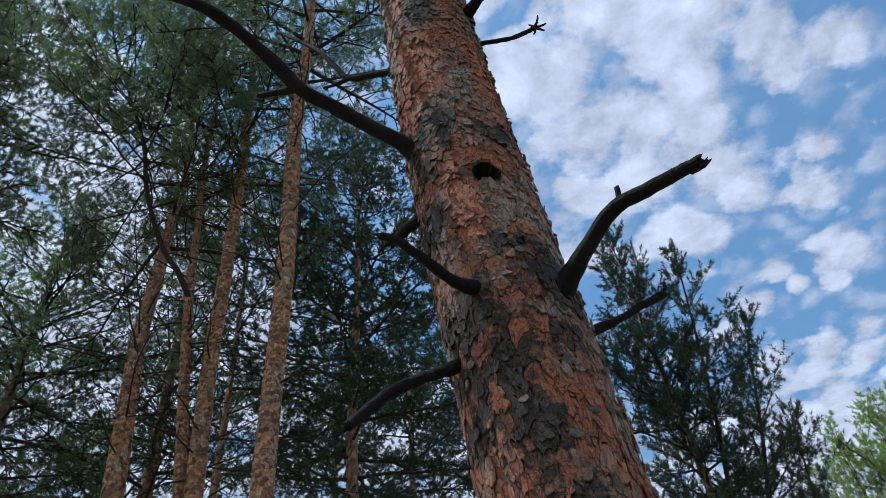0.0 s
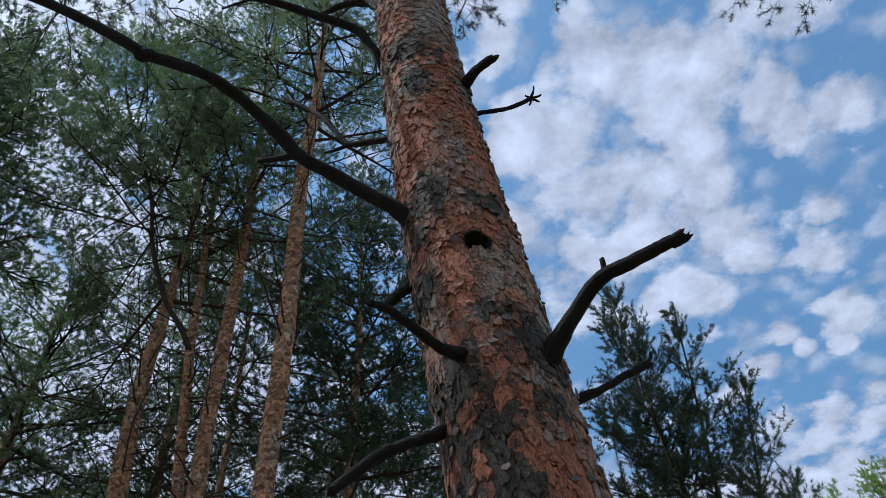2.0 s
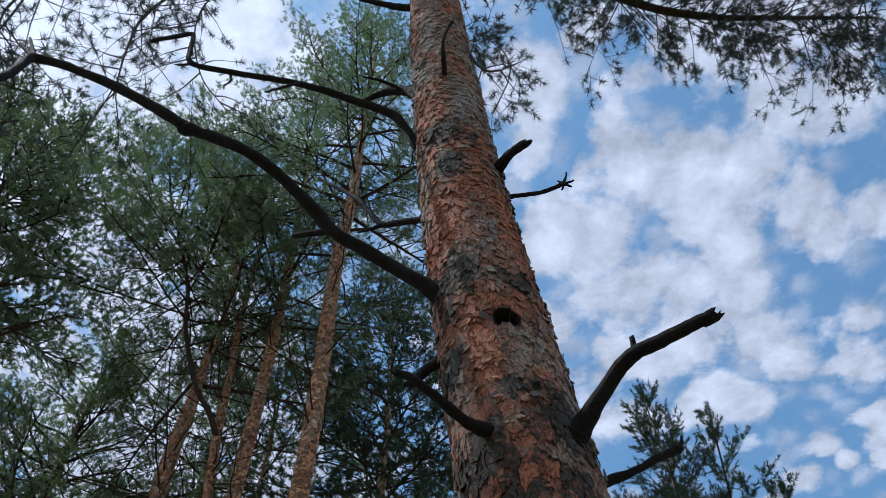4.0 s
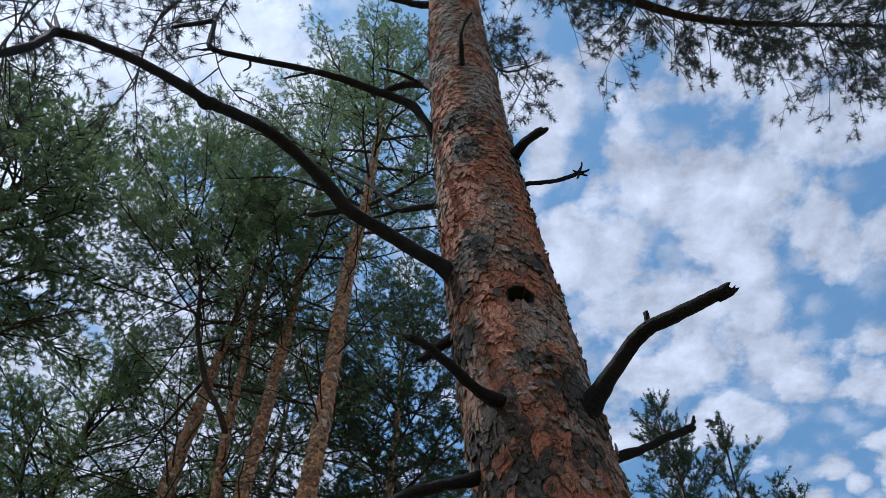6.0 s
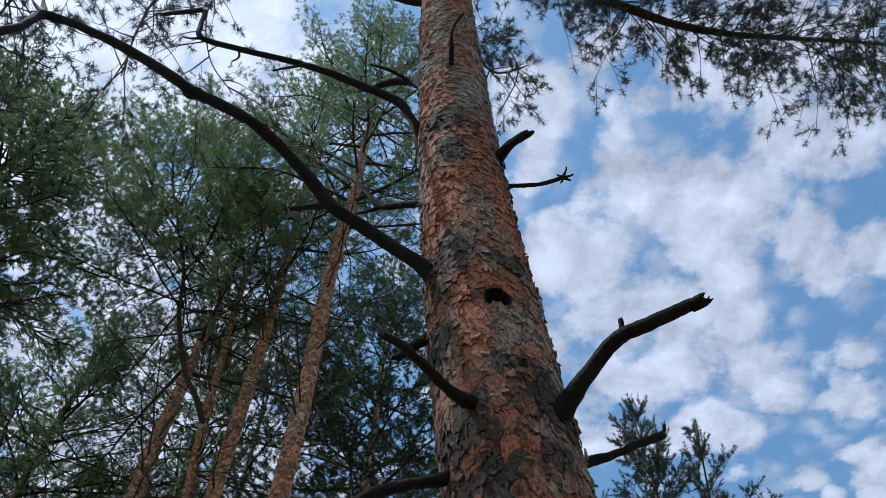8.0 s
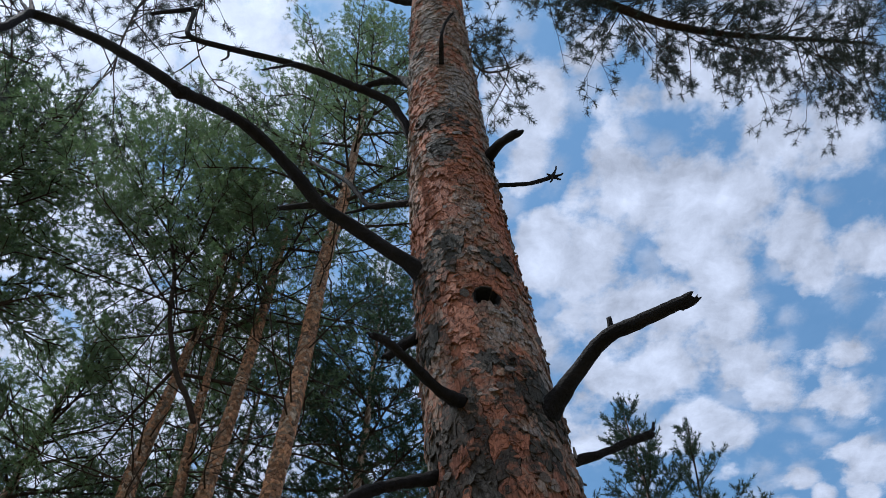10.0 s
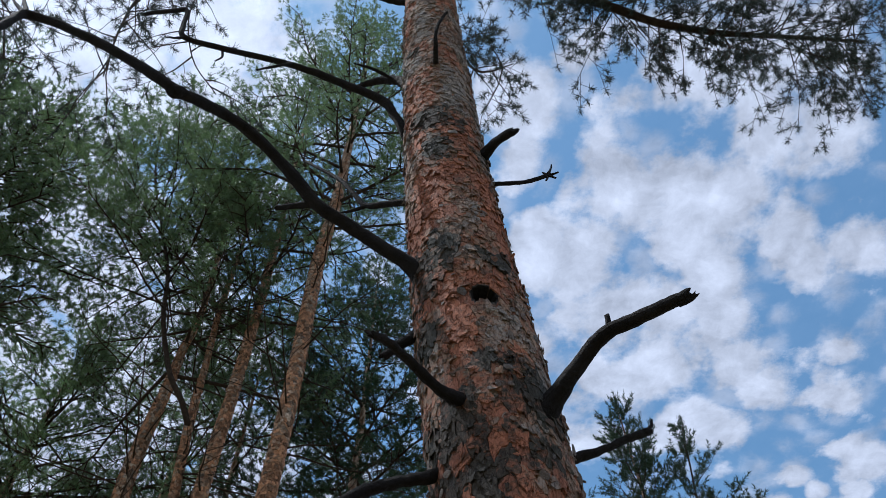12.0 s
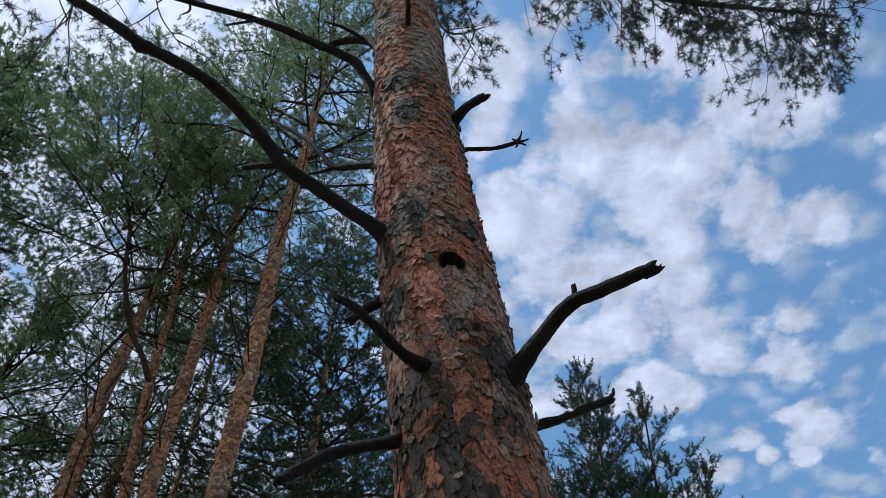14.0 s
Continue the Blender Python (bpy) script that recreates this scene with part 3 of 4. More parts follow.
RIGHT = dead_branch([(0.280, 1.750, 3.260, 0.0425), (0.325, 1.710, 3.315, 0.0346), (0.370, 1.660, 3.357, 0.0260), (0.418, 1.620, 3.402, 0.0227), (0.458, 1.580, 3.434, 0.0223), (0.496, 1.540, 3.437, 0.0214), (0.552, 1.503, 3.430, 0.0206), (0.623, 1.456, 3.423, 0.0192), (0.700, 1.402, 3.412, 0.0172)], "thick broken dead branch bent upward", 1, jag=0.009, rough=0.03)
dead_branch([(0.494, 1.54, 3.43, .010), (0.4945, 1.526, 3.462, .0085), (0.495, 1.518, 3.484, .0075)], "", 2, 8, 0.006, 0.004, "stub", RIGHT)
dead_branch([(0.442, 1.60, 3.41, .007), (0.448, 1.598, 3.405, .006), (0.453, 1.595, 3.402, .004)], "", 22, 6, 0.006, 0.004, "stub", RIGHT)
dead_branch([(0.672, 1.43, 3.405, .011), (0.70, 1.405, 3.398, .010), (0.712, 1.395, 3.399, .007)], "", 23, 7, 0.006, 0.01, "splinter", RIGHT)
b = dead_branch([(0.32, 1.875, 3.25, .022), (0.38, 1.88, 3.285, .017), (0.484, 1.89, 3.336, .0125), (0.58, 1.91, 3.409, .0125), (0.645, 1.92, 3.447, .0125)], "short dead branch", 3, 10)
dead_branch([(0.638, 1.92, 3.448, .008), (0.655, 1.92, 3.470, .006), (0.662, 1.92, 3.500, .0045)], "", 4, 6, 0.006, 0.003, "twig", b)
dead_branch([(0.13, 1.74, 4.90, .038), (0.17, 1.70, 4.881, .028), (0.21, 1.63, 4.859, .0225), (0.251, 1.58, 4.857, .0195), (0.322, 1.535, 4.863, .0180)], "stubby broken branch", 5, 12, jag=0.018)
b = dead_branch([(0.15, 1.75, 4.80, .018), (0.204, 1.76, 4.811, .0125), (0.289, 1.77, 4.839, .0105), (0.363, 1.78, 4.867, .010), (0.429, 1.79, 4.918, .0105), (0.478, 1.79, 4.958, .011)], "thin dead branch ending in a star of twigs", 6, 9)
for k, tip in enumerate([(0.506, 1.79, 5.062), (0.525, 1.77, 4.948), (0.507, 1.77, 4.885), (0.462, 1.775, 4.870), (0.463, 1.81, 5.025)]):
    mid = [(p + q) / 2 + 0.004 for p, q in zip((0.478, 1.79, 4.958), tip)]
    dead_branch([(0.474, 1.79, 4.955, .008), (*mid, .0055), (*tip, .0035)], "", 7 + k, 6, 0.01, 0.004, "twig", b)
LONG = dead_branch([(-0.02, 1.77, 4.0, 0.0462), (-0.067, 1.72, 4.061, 0.0344), (-0.12, 1.695, 4.093, 0.0277), (-0.213, 1.66, 4.151, 0.0248), (-0.336, 1.60, 4.213, 0.0239), (-0.436, 1.55, 4.265, 0.0235), (-0.527, 1.47, 4.347, 0.0223),
             (-0.632, 1.38, 4.417, 0.0210), (-0.734, 1.26, 4.384, 0.0197), (-0.831, 1.11, 4.219, 0.0193), (-1.04, 1.02, 4.331, 0.0172), (-1.213, 0.96, 4.417, 0.0155),
             (-1.405, 0.91, 4.479, 0.0155), (-1.372, 0.87, 4.197, 0.0143), (-1.388, 0.80, 3.831, 0.0109)], "long bare dead branch arching outward", 12, step=0.03)
dead_branch([(-0.43, 1.55, 4.258, .016), (-0.507, 1.57, 4.283, .0125), (-0.594, 1.60, 4.325, .0095)], "", 13, 9, 0.02, 0.01, "twig", LONG)
dead_branch([(-0.83, 1.112, 4.222, .022), (-0.842, 1.10, 4.205, .024), (-0.86, 1.09, 4.19, .018)], "", 14, 9, 0.01, 0.008, "knot", LONG)
dead_branch([(-0.83, 1.112, 4.222, .008), (-0.838, 1.11, 4.26, .006)], "", 15, 6, 0.01, 0.004, "stub", LONG)
dead_branch([(-1.405, 0.91, 4.479, .011), (-1.46, 0.91, 4.60, .008), (-1.523, 0.91, 4.734, .005)], "", 16, 7, 0.02, 0.006, "twig", LONG)
dead_branch([(-1.41, 0.91, 4.485, .010), (-1.49, 0.91, 4.60, .007), (-1.537, 0.91, 4.68, .004)], "", 17, 7, 0.02, 0.006, "twig", LONG)
SECOND = dead_branch([(-0.04, 1.80, 5.12, 0.0416), (-0.104, 1.78, 5.215, 0.0320), (-0.151, 1.74, 5.289, 0.0264), (-0.21, 1.70, 5.438, 0.0228), (-0.284, 1.66, 5.563, 0.0224), (-0.452, 1.60, 5.608, 0.0200), (-0.648, 1.53, 5.652, 0.0176),
             (-0.806, 1.47, 5.631, 0.0160), (-1.003, 1.39, 5.556, 0.0144), (-1.181, 1.31, 5.499, 0.0136), (-1.235, 1.305, 5.70, 0.0124), (-1.28, 1.30, 5.928, 0.0124), (-1.35, 1.28, 5.842, 0.0112), (-1.434, 1.27, 5.764, 0.0104)],
             "crooked bare dead branch with a hooked end", 18, step=0.03)
dead_branch([(-0.72, 1.49, 5.63, 0.0088), (-0.79, 1.47, 5.53, 0.0072), (-0.85, 1.45, 5.428, 0.0048)], "", 19, 7, 0.02, 0.006, "twig", SECOND)
dead_branch([(-1.18, 1.31, 5.50, .010), (-1.205, 1.30, 5.46, .007), (-1.245, 1.29, 5.44, .004)], "", 20, 6, 0.01, 0.006, "twig", SECOND)
dead_branch([(-1.03, 1.395, 5.56, .007), (-1.016, 1.40, 5.48, .0055), (-1.035, 1.40, 5.42, .004)], "", 21, 6, 0.01, 0.004, "twig", SECOND)
FORK = dead_branch([(-0.05, 1.79, 4.70, .022), (-0.119, 1.80, 4.738, .016), (-0.22, 1.84, 4.802, .0145), (-0.32, 1.88, 4.866, .0135), (-0.396, 1.92, 5.066, .012), (-0.489, 1.96, 5.299, .011), (-0.72, 2.05, 5.709, .007)],
             "thin forked dead branch", 24, 9)
dead_branch([(-0.298, 1.87, 4.851, .010), (-0.376, 1.90, 4.863, .008), (-0.434, 1.92, 4.876, .005)], "", 25, 7, 0.02, 0.006, "twig", FORK)
dead_branch([(0.13, 1.80, 3.40, 0.0288), (0.085, 1.70, 3.33, 0.0231), (0.045, 1.625, 3.275, 0.0185), (0.020, 1.59, 3.257, 0.0159), (-0.009, 1.56, 3.262, 0.0148), (-0.052, 1.50, 3.258, 0.0130), (-0.108, 1.44, 3.264, 0.0118), (-0.149, 1.40, 3.246, 0.0104)],
            "dead branch pointing forward", 26, 12)
dead_branch([(0.0, 1.80, 3.84, .03), (-0.055, 1.80, 3.795, .021), (-0.109, 1.80, 3.741, .018), (-0.165, 1.80, 3.672, .013)], "short dead stub", 27, 10)
dead_branch([(0.07, 1.80, 3.17, 0.0280), (0.007, 1.78, 3.13, 0.0190), (-0.038, 1.75, 3.09, 0.0164), (-0.096, 1.72, 3.046, 0.0156), (-0.164, 1.68, 2.979, 0.0160), (-0.228, 1.64, 2.887, 0.0152), (-0.262, 1.62, 2.838, 0.0125)],
            "drooping dead branch", 28, 12)
b = dead_branch([(-0.08, 1.74, 5.85, .05), (-0.164, 1.75, 5.998, .034), (-0.251, 1.78, 6.175, .028), (-0.371, 1.82, 6.274, .022), (-0.503, 1.86, 6.27, .014)], "dark dead branch", 29, 10)
dead_branch([(-0.25, 1.78, 6.17, .012), (-0.38, 1.72, 6.20, .009), (-0.47, 1.66, 6.12, .004)], "", 30, 7, 0.02, 0.006, "twig", b)
dead_branch([(-0.015, 1.52, 5.68, .014), (-0.013, 1.43, 5.713, .0105), (-0.013, 1.395, 5.768, .0085), (0.004, 1.37, 5.878, .0075), (0.044, 1.35, 5.988, .0065)], "short curved dead branch", 31, 9)
dead_branch([(-0.05, 1.66, 7.3, .04), (-0.20, 1.68, 7.45, .03), (-0.314, 1.70, 7.53, .024), (-0.60, 1.66, 7.66, .015)], "dark dead branch", 32, 9)


# ---------------------------------------------------------------- foliage
class Foliage:
    """Limbs and needled shoots of one tree."""

    def __init__(self, seed):
        self.rng = np.random.default_rng(seed)
        self.pick = random.Random(seed)
        self.woods, self.shoots = [], []

    def begin(self):
        """Starts a new main limb."""
        self.woods.append((Build(), []))

    def side(self, d, angle, flatness=0.0):
        """A direction that leaves d by that angle."""
        q = self.pick
        a = d.cross(Vector((q.uniform(-1, 1), q.uniform(-1, 1), q.uniform(-1, 1)))).normalized()
        a.z *= 1 - flatness
        return (d * math.cos(angle) + a.normalized() * math.sin(angle)).normalized()

    def twig(self, p, d, length, c):
        q = self.pick
        end = p + d * length
        if c["twig_r"]:
            self.woods[-1][1].append((*p, *end, c["twig_r"]))
        self.shoots.append((*(end - d * min(length, c["shoot"]) * 0.95), *d, min(length, c["shoot"]) * q.uniform(0.85, 1.2)))

    def limb(self, p, d, length, r, c, level=0, needles=True):
        q = self.pick
        if level == 0:
            self.begin()
        n = max(3, int(length / c["seg"]))
        p, d = Vector(p), Vector(d).normalized()
        pts = [(*p, r)]
        dirs = [d.copy()]
        for k in range(n):
            d = d + Vector((q.gauss(0, 1), q.gauss(0, 1), q.gauss(0, 0.8))) * c["wig"] + Vector((0, 0, c["lift"][level] * (k / n - 0.3)))
            d.normalize()
            p = p + d * (length / n)
            pts.append((*p, max(0.002, r * (1 - 0.8 * (k + 1) / n))))
            dirs.append(d.copy())
        tube(self.woods[-1][0], np.array(pts), 5 if level == 0 else 3)
        count = max(1, int(length * c["freq"][level] * q.uniform(0.8, 1.2)))
        for m in range(count):
            t = c["bare"][level] + (1 - c["bare"][level]) * (m + q.random()) / count
            k = min(n - 1, int(t * n))
            f = t * n - k
            at = Vector(pts[k][:3]).lerp(Vector(pts[k + 1][:3]), f)
            way = self.side(dirs[k], radians(q.uniform(32, 68)), c["flat"])
            way = (way + Vector((0, 0, c["rise"]))).normalized()
            if level == 0:
                ln = c["len"] * (1 - 0.45 * t) * q.uniform(0.5, 1.15) * min(1.0, length)
                self.limb(at, way, ln, max(0.003, r * 0.4), c, 1, needles)
            elif needles:
                self.twig(at, way, c["tlen"] * q.uniform(0.6, 1.2), c)
            else:
                e = at + way * c["tlen"] * q.uniform(0.5, 1.6)
                self.woods[-1][1].append((*at, *e, 0.0025))
        if needles:
            self.twig(p, d, c["tlen"], c)

    def limbs(self):
        """Each main limb with its twigs, as one mesh each."""
        for build, sticks in self.woods:
            if sticks:
                s = np.array(sticks)
                a, b, r = s[:, :3], s[:, 3:6], s[:, 6]
                t = b - a
                t /= np.linalg.norm(t, axis=1)[:, None] + 1e-9
                x = np.cross(t, (0.3, 0.5, 0.81))
                x /= np.linalg.norm(x, axis=1)[:, None] + 1e-9
                y = np.cross(t, x)
                v = []
                for p, k in ((a, 1.0), (b, 0.6)):
                    for g in (0.0, 2.094, 4.189):
                        v.append(p + (x * math.cos(g) + y * math.sin(g)) * (r * k)[:, None])
                v = np.stack(v, 1).reshape(-1, 3)
                o = np.arange(len(s))[:, None] * 6
                f = np.concatenate([o + np.array(q) for q in ((0, 1, 4, 3), (1, 2, 5, 4), (2, 0, 3, 5))])
                build.add(v, f)
            if build.n:
                yield build

    def needles(self, count, length, width, spread=(12, 55)):
        s = np.array(self.shoots)
        rg = self.rng
        m = len(s)
        P, D, L = s[:, None, :3], s[:, None, 3:6], s[:, 6][:, None]
        A = np.cross(s[:, 3:6], (0.21, 0.77, 0.6))
        A /= np.linalg.norm(A, axis=1)[:, None] + 1e-9
        B = np.cross(s[:, 3:6], A)
        t = rg.uniform(0.0, 1.0, (m, count))
        phi = rg.uniform(0, 2 * np.pi, (m, count))
        th = np.radians(spread[1] + (spread[0] - spread[1]) * t ** 1.5 + rg.normal(0, 9, (m, count)))
        way = D * np.cos(th)[..., None] + (A[:, None] * np.cos(phi)[..., None] + B[:, None] * np.sin(phi)[..., None]) * np.sin(th)[..., None]
        base = P + D * (L * t)[..., None]
        ln = length * rg.uniform(0.7, 1.15, (m, count))
        tip = base + way * ln[..., None] + rg.normal(0, 0.05, (m, count, 3)) * ln[..., None]
        w = np.cross(way, rg.normal(0, 1, (m, count, 3)))
        w *= (width / 2 / (np.linalg.norm(w, axis=2) + 1e-9))[..., None]
        v = np.stack([base + w, base - w, tip], 2).reshape(-1, 3)
        out = Build()
        out.add(v, np.arange(m * count * 3).reshape(-1, 3))
        return out


STYLE = dict(seg=0.22, wig=0.10, lift=(0.10, 0.12, 0), freq=(9.0, 15.0), bare=(0.22, 0.30), flat=0.45, rise=0.16, len=0.60, tlen=0.13, shoot=0.075, twig_r=0.0)


def pine_tree(name, at, axes, label, seed, needles=28, length=0.060, width=0.0090, mat=None, spread=(22, 88), style=None, bare=(), group="pines of the wood", scaly=(4.5, 13.0), bole_mat=None):
    """A pine: axes are stems (points of x, y, z, r; where the crown starts, longest limb, number of limbs, limb tilt)."""
    c = dict(STYLE, **(style or {}))
    tree = thing(name, (at[0], at[1], 0), label, "tree", group)
    leaf = Foliage(seed)
    q = leaf.pick
    for k, (stem, z0, reach, count, tilt) in enumerate(axes):
        line = curve_through(stem, 0.06)
        st = Build()
        tube(st, line, 16)
        me = st.mesh("trunk")
        tone = me.color_attributes.new("scale_tone", "FLOAT_COLOR", "POINT")
        grain = np.random.default_rng(seed).random(len(me.vertices))
        tone.data.foreach_set("color", np.stack([grain * 0.6 + 0.3, grain * 0.4, grain, grain], -1).astype(np.float32).ravel())
        bole = part("trunk" if k == 0 else "stem", me, bole_mat or (BARK_FAR if k == 0 else TWIG), tree)
        if k == 0 and scaly:
            lz, lx, ly, lr = line[:, 2], line[:, 0], line[:, 1], line[:, 3]
            axis = lambda z: (np.interp(z, lz, lx), np.interp(z, lz, ly), np.interp(z, lz, lr) - 0.001)

            def tones(a, z, rg):
                m = len(a)
                pale = fractal(a * 0.1 / 0.1 + 5, z / 0.4, seed + 3.0, 3)
                return np.stack([np.clip(rg.random(m) * 0.8 + (pale - 0.5) * 1.4, 0, 1.1), smoothstep(pale, 0.60, 0.78) * 0.4, rg.random(m), np.ones(m)], -1), np.zeros(m), np.ones(m, bool)

            girth = float(np.interp(6.0, lz, lr))
            part("loose_bark", plated(axis, girth, radians(-270), radians(90), scaly[0], scaly[1], 0.030, 0.040, 8, seed, 0.009, tones, "loose_bark", 0.2, 0.0013), BARK_FAR, bole, kind="stuff")
        top = line[-1, 2]
        zz = line[:, 2]
        for m in range(count):
            f = (m + q.random()) / count
            z = z0 + (top - z0) * f ** 0.9
            w = int(np.searchsorted(zz, z).clip(1, len(zz) - 1))
            az = m * 2.39996 + q.uniform(-0.5, 0.5)
            el = radians(tilt[0] + (tilt[1] - tilt[0]) * f + q.uniform(-12, 12))
            ln = reach * min(1.0, (1 - f) * 1.5 + 0.18) * q.uniform(0.55, 1.1)
            d = Vector((math.cos(az) * math.cos(el), math.sin(az) * math.cos(el), math.sin(el)))
            leaf.limb(line[w, :3], d, ln, min(line[w, 3] * 0.5, 0.008 + 0.011 * ln), c)
        leaf.begin()
        leaf.twig(Vector(line[-1, :3]) - Vector((0, 0, 0.1)), Vector((0, 0, 1)), 0.25, c)
    if bare:
        stem = curve_through(axes[0][0], 0.05)
        for m in range(bare[2]):
            z = q.uniform(bare[0], bare[1])
            w = int(np.searchsorted(stem[:, 2], z).clip(1, len(stem) - 1))
            az = q.uniform(0, 2 * math.pi)
            el = radians(q.uniform(-15, 25))
            leaf.limb(stem[w, :3], (math.cos(az) * math.cos(el), math.sin(az) * math.cos(el), math.sin(el)), bare[3] * q.uniform(0.4, 1.2), 0.011, dict(c, freq=(4.0, 6.0), wig=0.14), 0, False)
    for wood in leaf.limbs():
        part("limb", wood, TWIG, tree)
    part("crown", leaf.needles(needles, length, width, spread), mat or NEEDLE, tree, kind="stuff", smooth=False)
    return tree


def stem(x, y, r, top, bend=(0.0, 0.0), seed=0):
    q = random.Random(seed)
    zs = (-0.1, 3.0, 6.0, 8.5, 11.0, 13.0, 15.0, 17.0, 19.0, 21.0, 23.0)
    out = []
    for z in zs:
        if z > top - 0.8:
            break
        f = z / top
        out.append((x + bend[0] * f * f + q.uniform(-0.03, 0.03), y + bend[1] * f * f + q.uniform(-0.03, 0.03), z, r * (1.12 - 0.35 * f) if f < 0.6 else r * 0.91 * (1 - (f - 0.6) / 0.42)))
    out.append((x + bend[0], y + bend[1], top, 0.008))
    return out


pine_tree("pine", (-1.65, 5.95), [(stem(-1.65, 5.93, 0.086, 21.5, seed=1), 11.8, 2.0, 72, (-5, 50))],
          "slender pine with a sunlit orange-brown trunk and high crown", 11, bare=(6.0, 12.5, 26, 1.5))
pine_tree("pine", (-2.42, 6.6), [([(-2.3, 6.6, -0.1, .100), (-2.38, 6.6, 3.5, .090), (-2.45, 6.6, 6.25, .082), (-2.50, 6.6, 7.8, .076), (-2.50, 6.6, 9.4, .070), (-2.53, 6.6, 11.4, .058), (-2.62, 6.6, 14.0, .044), (-2.75, 6.6, 17.0, .026), (-2.9, 6.6, 20.3, .008)], 10.6, 1.9, 48, (-5, 50))],
          "slender pine with scaly reddish trunk", 12, bare=(5.5, 11.5, 28, 1.5))
pine_tree("pine", (-3.1, 6.8), [([(-3.0, 6.8, -0.1, .115), (-3.1, 6.8, 3.0, .11), (-3.28, 6.8, 6.4, .098), (-3.36, 6.8, 7.6, .090), (-3.41, 6.8, 8.5, .080), (-3.38, 6.8, 9.7, .066), (-3.36, 6.75, 10.4, .046), (-3.30, 6.7, 11.2, .034), (-3.45, 6.6, 13.6, .024), (-3.8, 6.5, 16.8, .008)], 9.8, 1.9, 40, (-5, 50))],
          "bent pine with a rust-red sunlit trunk", 13, bare=(5.5, 9.8, 24, 1.6))
pine_tree("pine", (-2.5, 6.7), [([(-2.3, 6.7, -0.1, .066), (-2.45, 6.7, 4.0, .060), (-2.62, 6.7, 6.3, .056), (-2.78, 6.7, 7.7, .050), (-2.91, 6.68, 9.0, .048), (-2.97, 6.7, 9.9, .036), (-3.06, 6.7, 11.1, .032), (-3.09, 6.7, 12.3, .026), (-3.16, 6.7, 14.8, .008)], 11.2, 1.5, 18, (0, 50)),
          ([(-2.89, 6.66, 8.85, .034), (-3.02, 6.55, 9.15, .033), (-3.29, 6.5, 9.65, .032), (-3.66, 6.5, 10.75, .030), (-3.89, 6.5, 11.8, .027), (-4.36, 6.5, 13.2, .022), (-4.94, 6.5, 14.9, .018), (-5.3, 6.4, 16.6, .008)], 10.6, 2.3, 84, (0, 50))],
          "thin forked pine with a grey-brown trunk and leaning crown", 14, bare=(5.5, 9.6, 20, 1.3))
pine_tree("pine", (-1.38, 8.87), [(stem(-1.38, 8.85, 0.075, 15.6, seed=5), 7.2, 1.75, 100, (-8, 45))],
          "dense pine among taller ones, needles dark green as in shade", 15, mat=NEEDLE_SHADED, width=0.0105, length=0.066, needles=30, scaly=(), style=dict(freq=(10.5, 16.0)))
pine_tree("pine", (-2.92, 8.5), [(stem(-2.92, 8.5, 0.05, 14.0, seed=6), 9.0, 1.5, 30, (-5, 50))],
          "thin pine standing farther back", 16, scaly=(), bare=(5.0, 9.0, 8, 1.1))
pine_tree("pine", (-6.9, 5.6), [(stem(-6.9, 5.6, 0.11, 15.8, (0.1, 0), seed=7), 8.6, 2.5, 124, (-8, 50))],
          "bushy pine with a broad dark crown", 17, bole_mat=TWIG, scaly=(), width=0.0125)
pine_tree("pine", (-5.9, 8.6), [(stem(-5.9, 8.6, 0.10, 13.4, seed=8), 6.6, 2.1, 86, (-8, 50))],
          "leafy pine with low drooping limbs", 18, scaly=(), width=0.0100)
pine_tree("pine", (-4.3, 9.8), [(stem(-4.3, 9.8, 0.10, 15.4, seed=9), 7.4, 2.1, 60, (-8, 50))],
          "pine half hidden behind other crowns", 19, scaly=(), width=0.0100, mat=NEEDLE_SHADED)
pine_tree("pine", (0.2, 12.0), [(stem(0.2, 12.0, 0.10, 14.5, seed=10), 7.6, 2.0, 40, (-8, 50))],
          "pine standing behind the old trunk", 20, scaly=(), width=0.0100, mat=NEEDLE_SHADED)
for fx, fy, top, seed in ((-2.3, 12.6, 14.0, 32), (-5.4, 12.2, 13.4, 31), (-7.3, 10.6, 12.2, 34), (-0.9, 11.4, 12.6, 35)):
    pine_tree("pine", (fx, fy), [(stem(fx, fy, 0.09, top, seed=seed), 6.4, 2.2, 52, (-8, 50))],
              "pine in the depth of the wood, needles toned for shade", seed, scaly=(), needles=16, width=0.0150, length=0.075, mat=NEEDLE_SHADED)
# young pine with several leaders beside the old trunk
LEADERS = [([(2.35, 7.6, -0.1, .10), (2.33, 7.6, 3.0, .07), (2.28, 7.6, 6.0, .042), (2.15, 7.6, 8.4, .022), (2.08, 7.6, 10.1, .007)], 4.8, 1.0, 92, (8, 62)),
           ([(2.33, 7.55, 5.6, .03), (2.5, 7.3, 7.2, .018), (2.64, 7.1, 9.28, .006)], 6.3, 0.65, 28, (25, 66)),
           ([(2.36, 7.5, 4.8, .03), (2.75, 7.2, 6.4, .018), (3.06, 7.03, 8.05, .006)], 5.4, 0.65, 30, (22, 64)),
           ([(2.4, 7.5, 4.2, .03), (2.95, 7.3, 5.4, .016), (3.15, 7.2, 6.8, .006)], 4.8, 0.5, 26, (18, 60))]
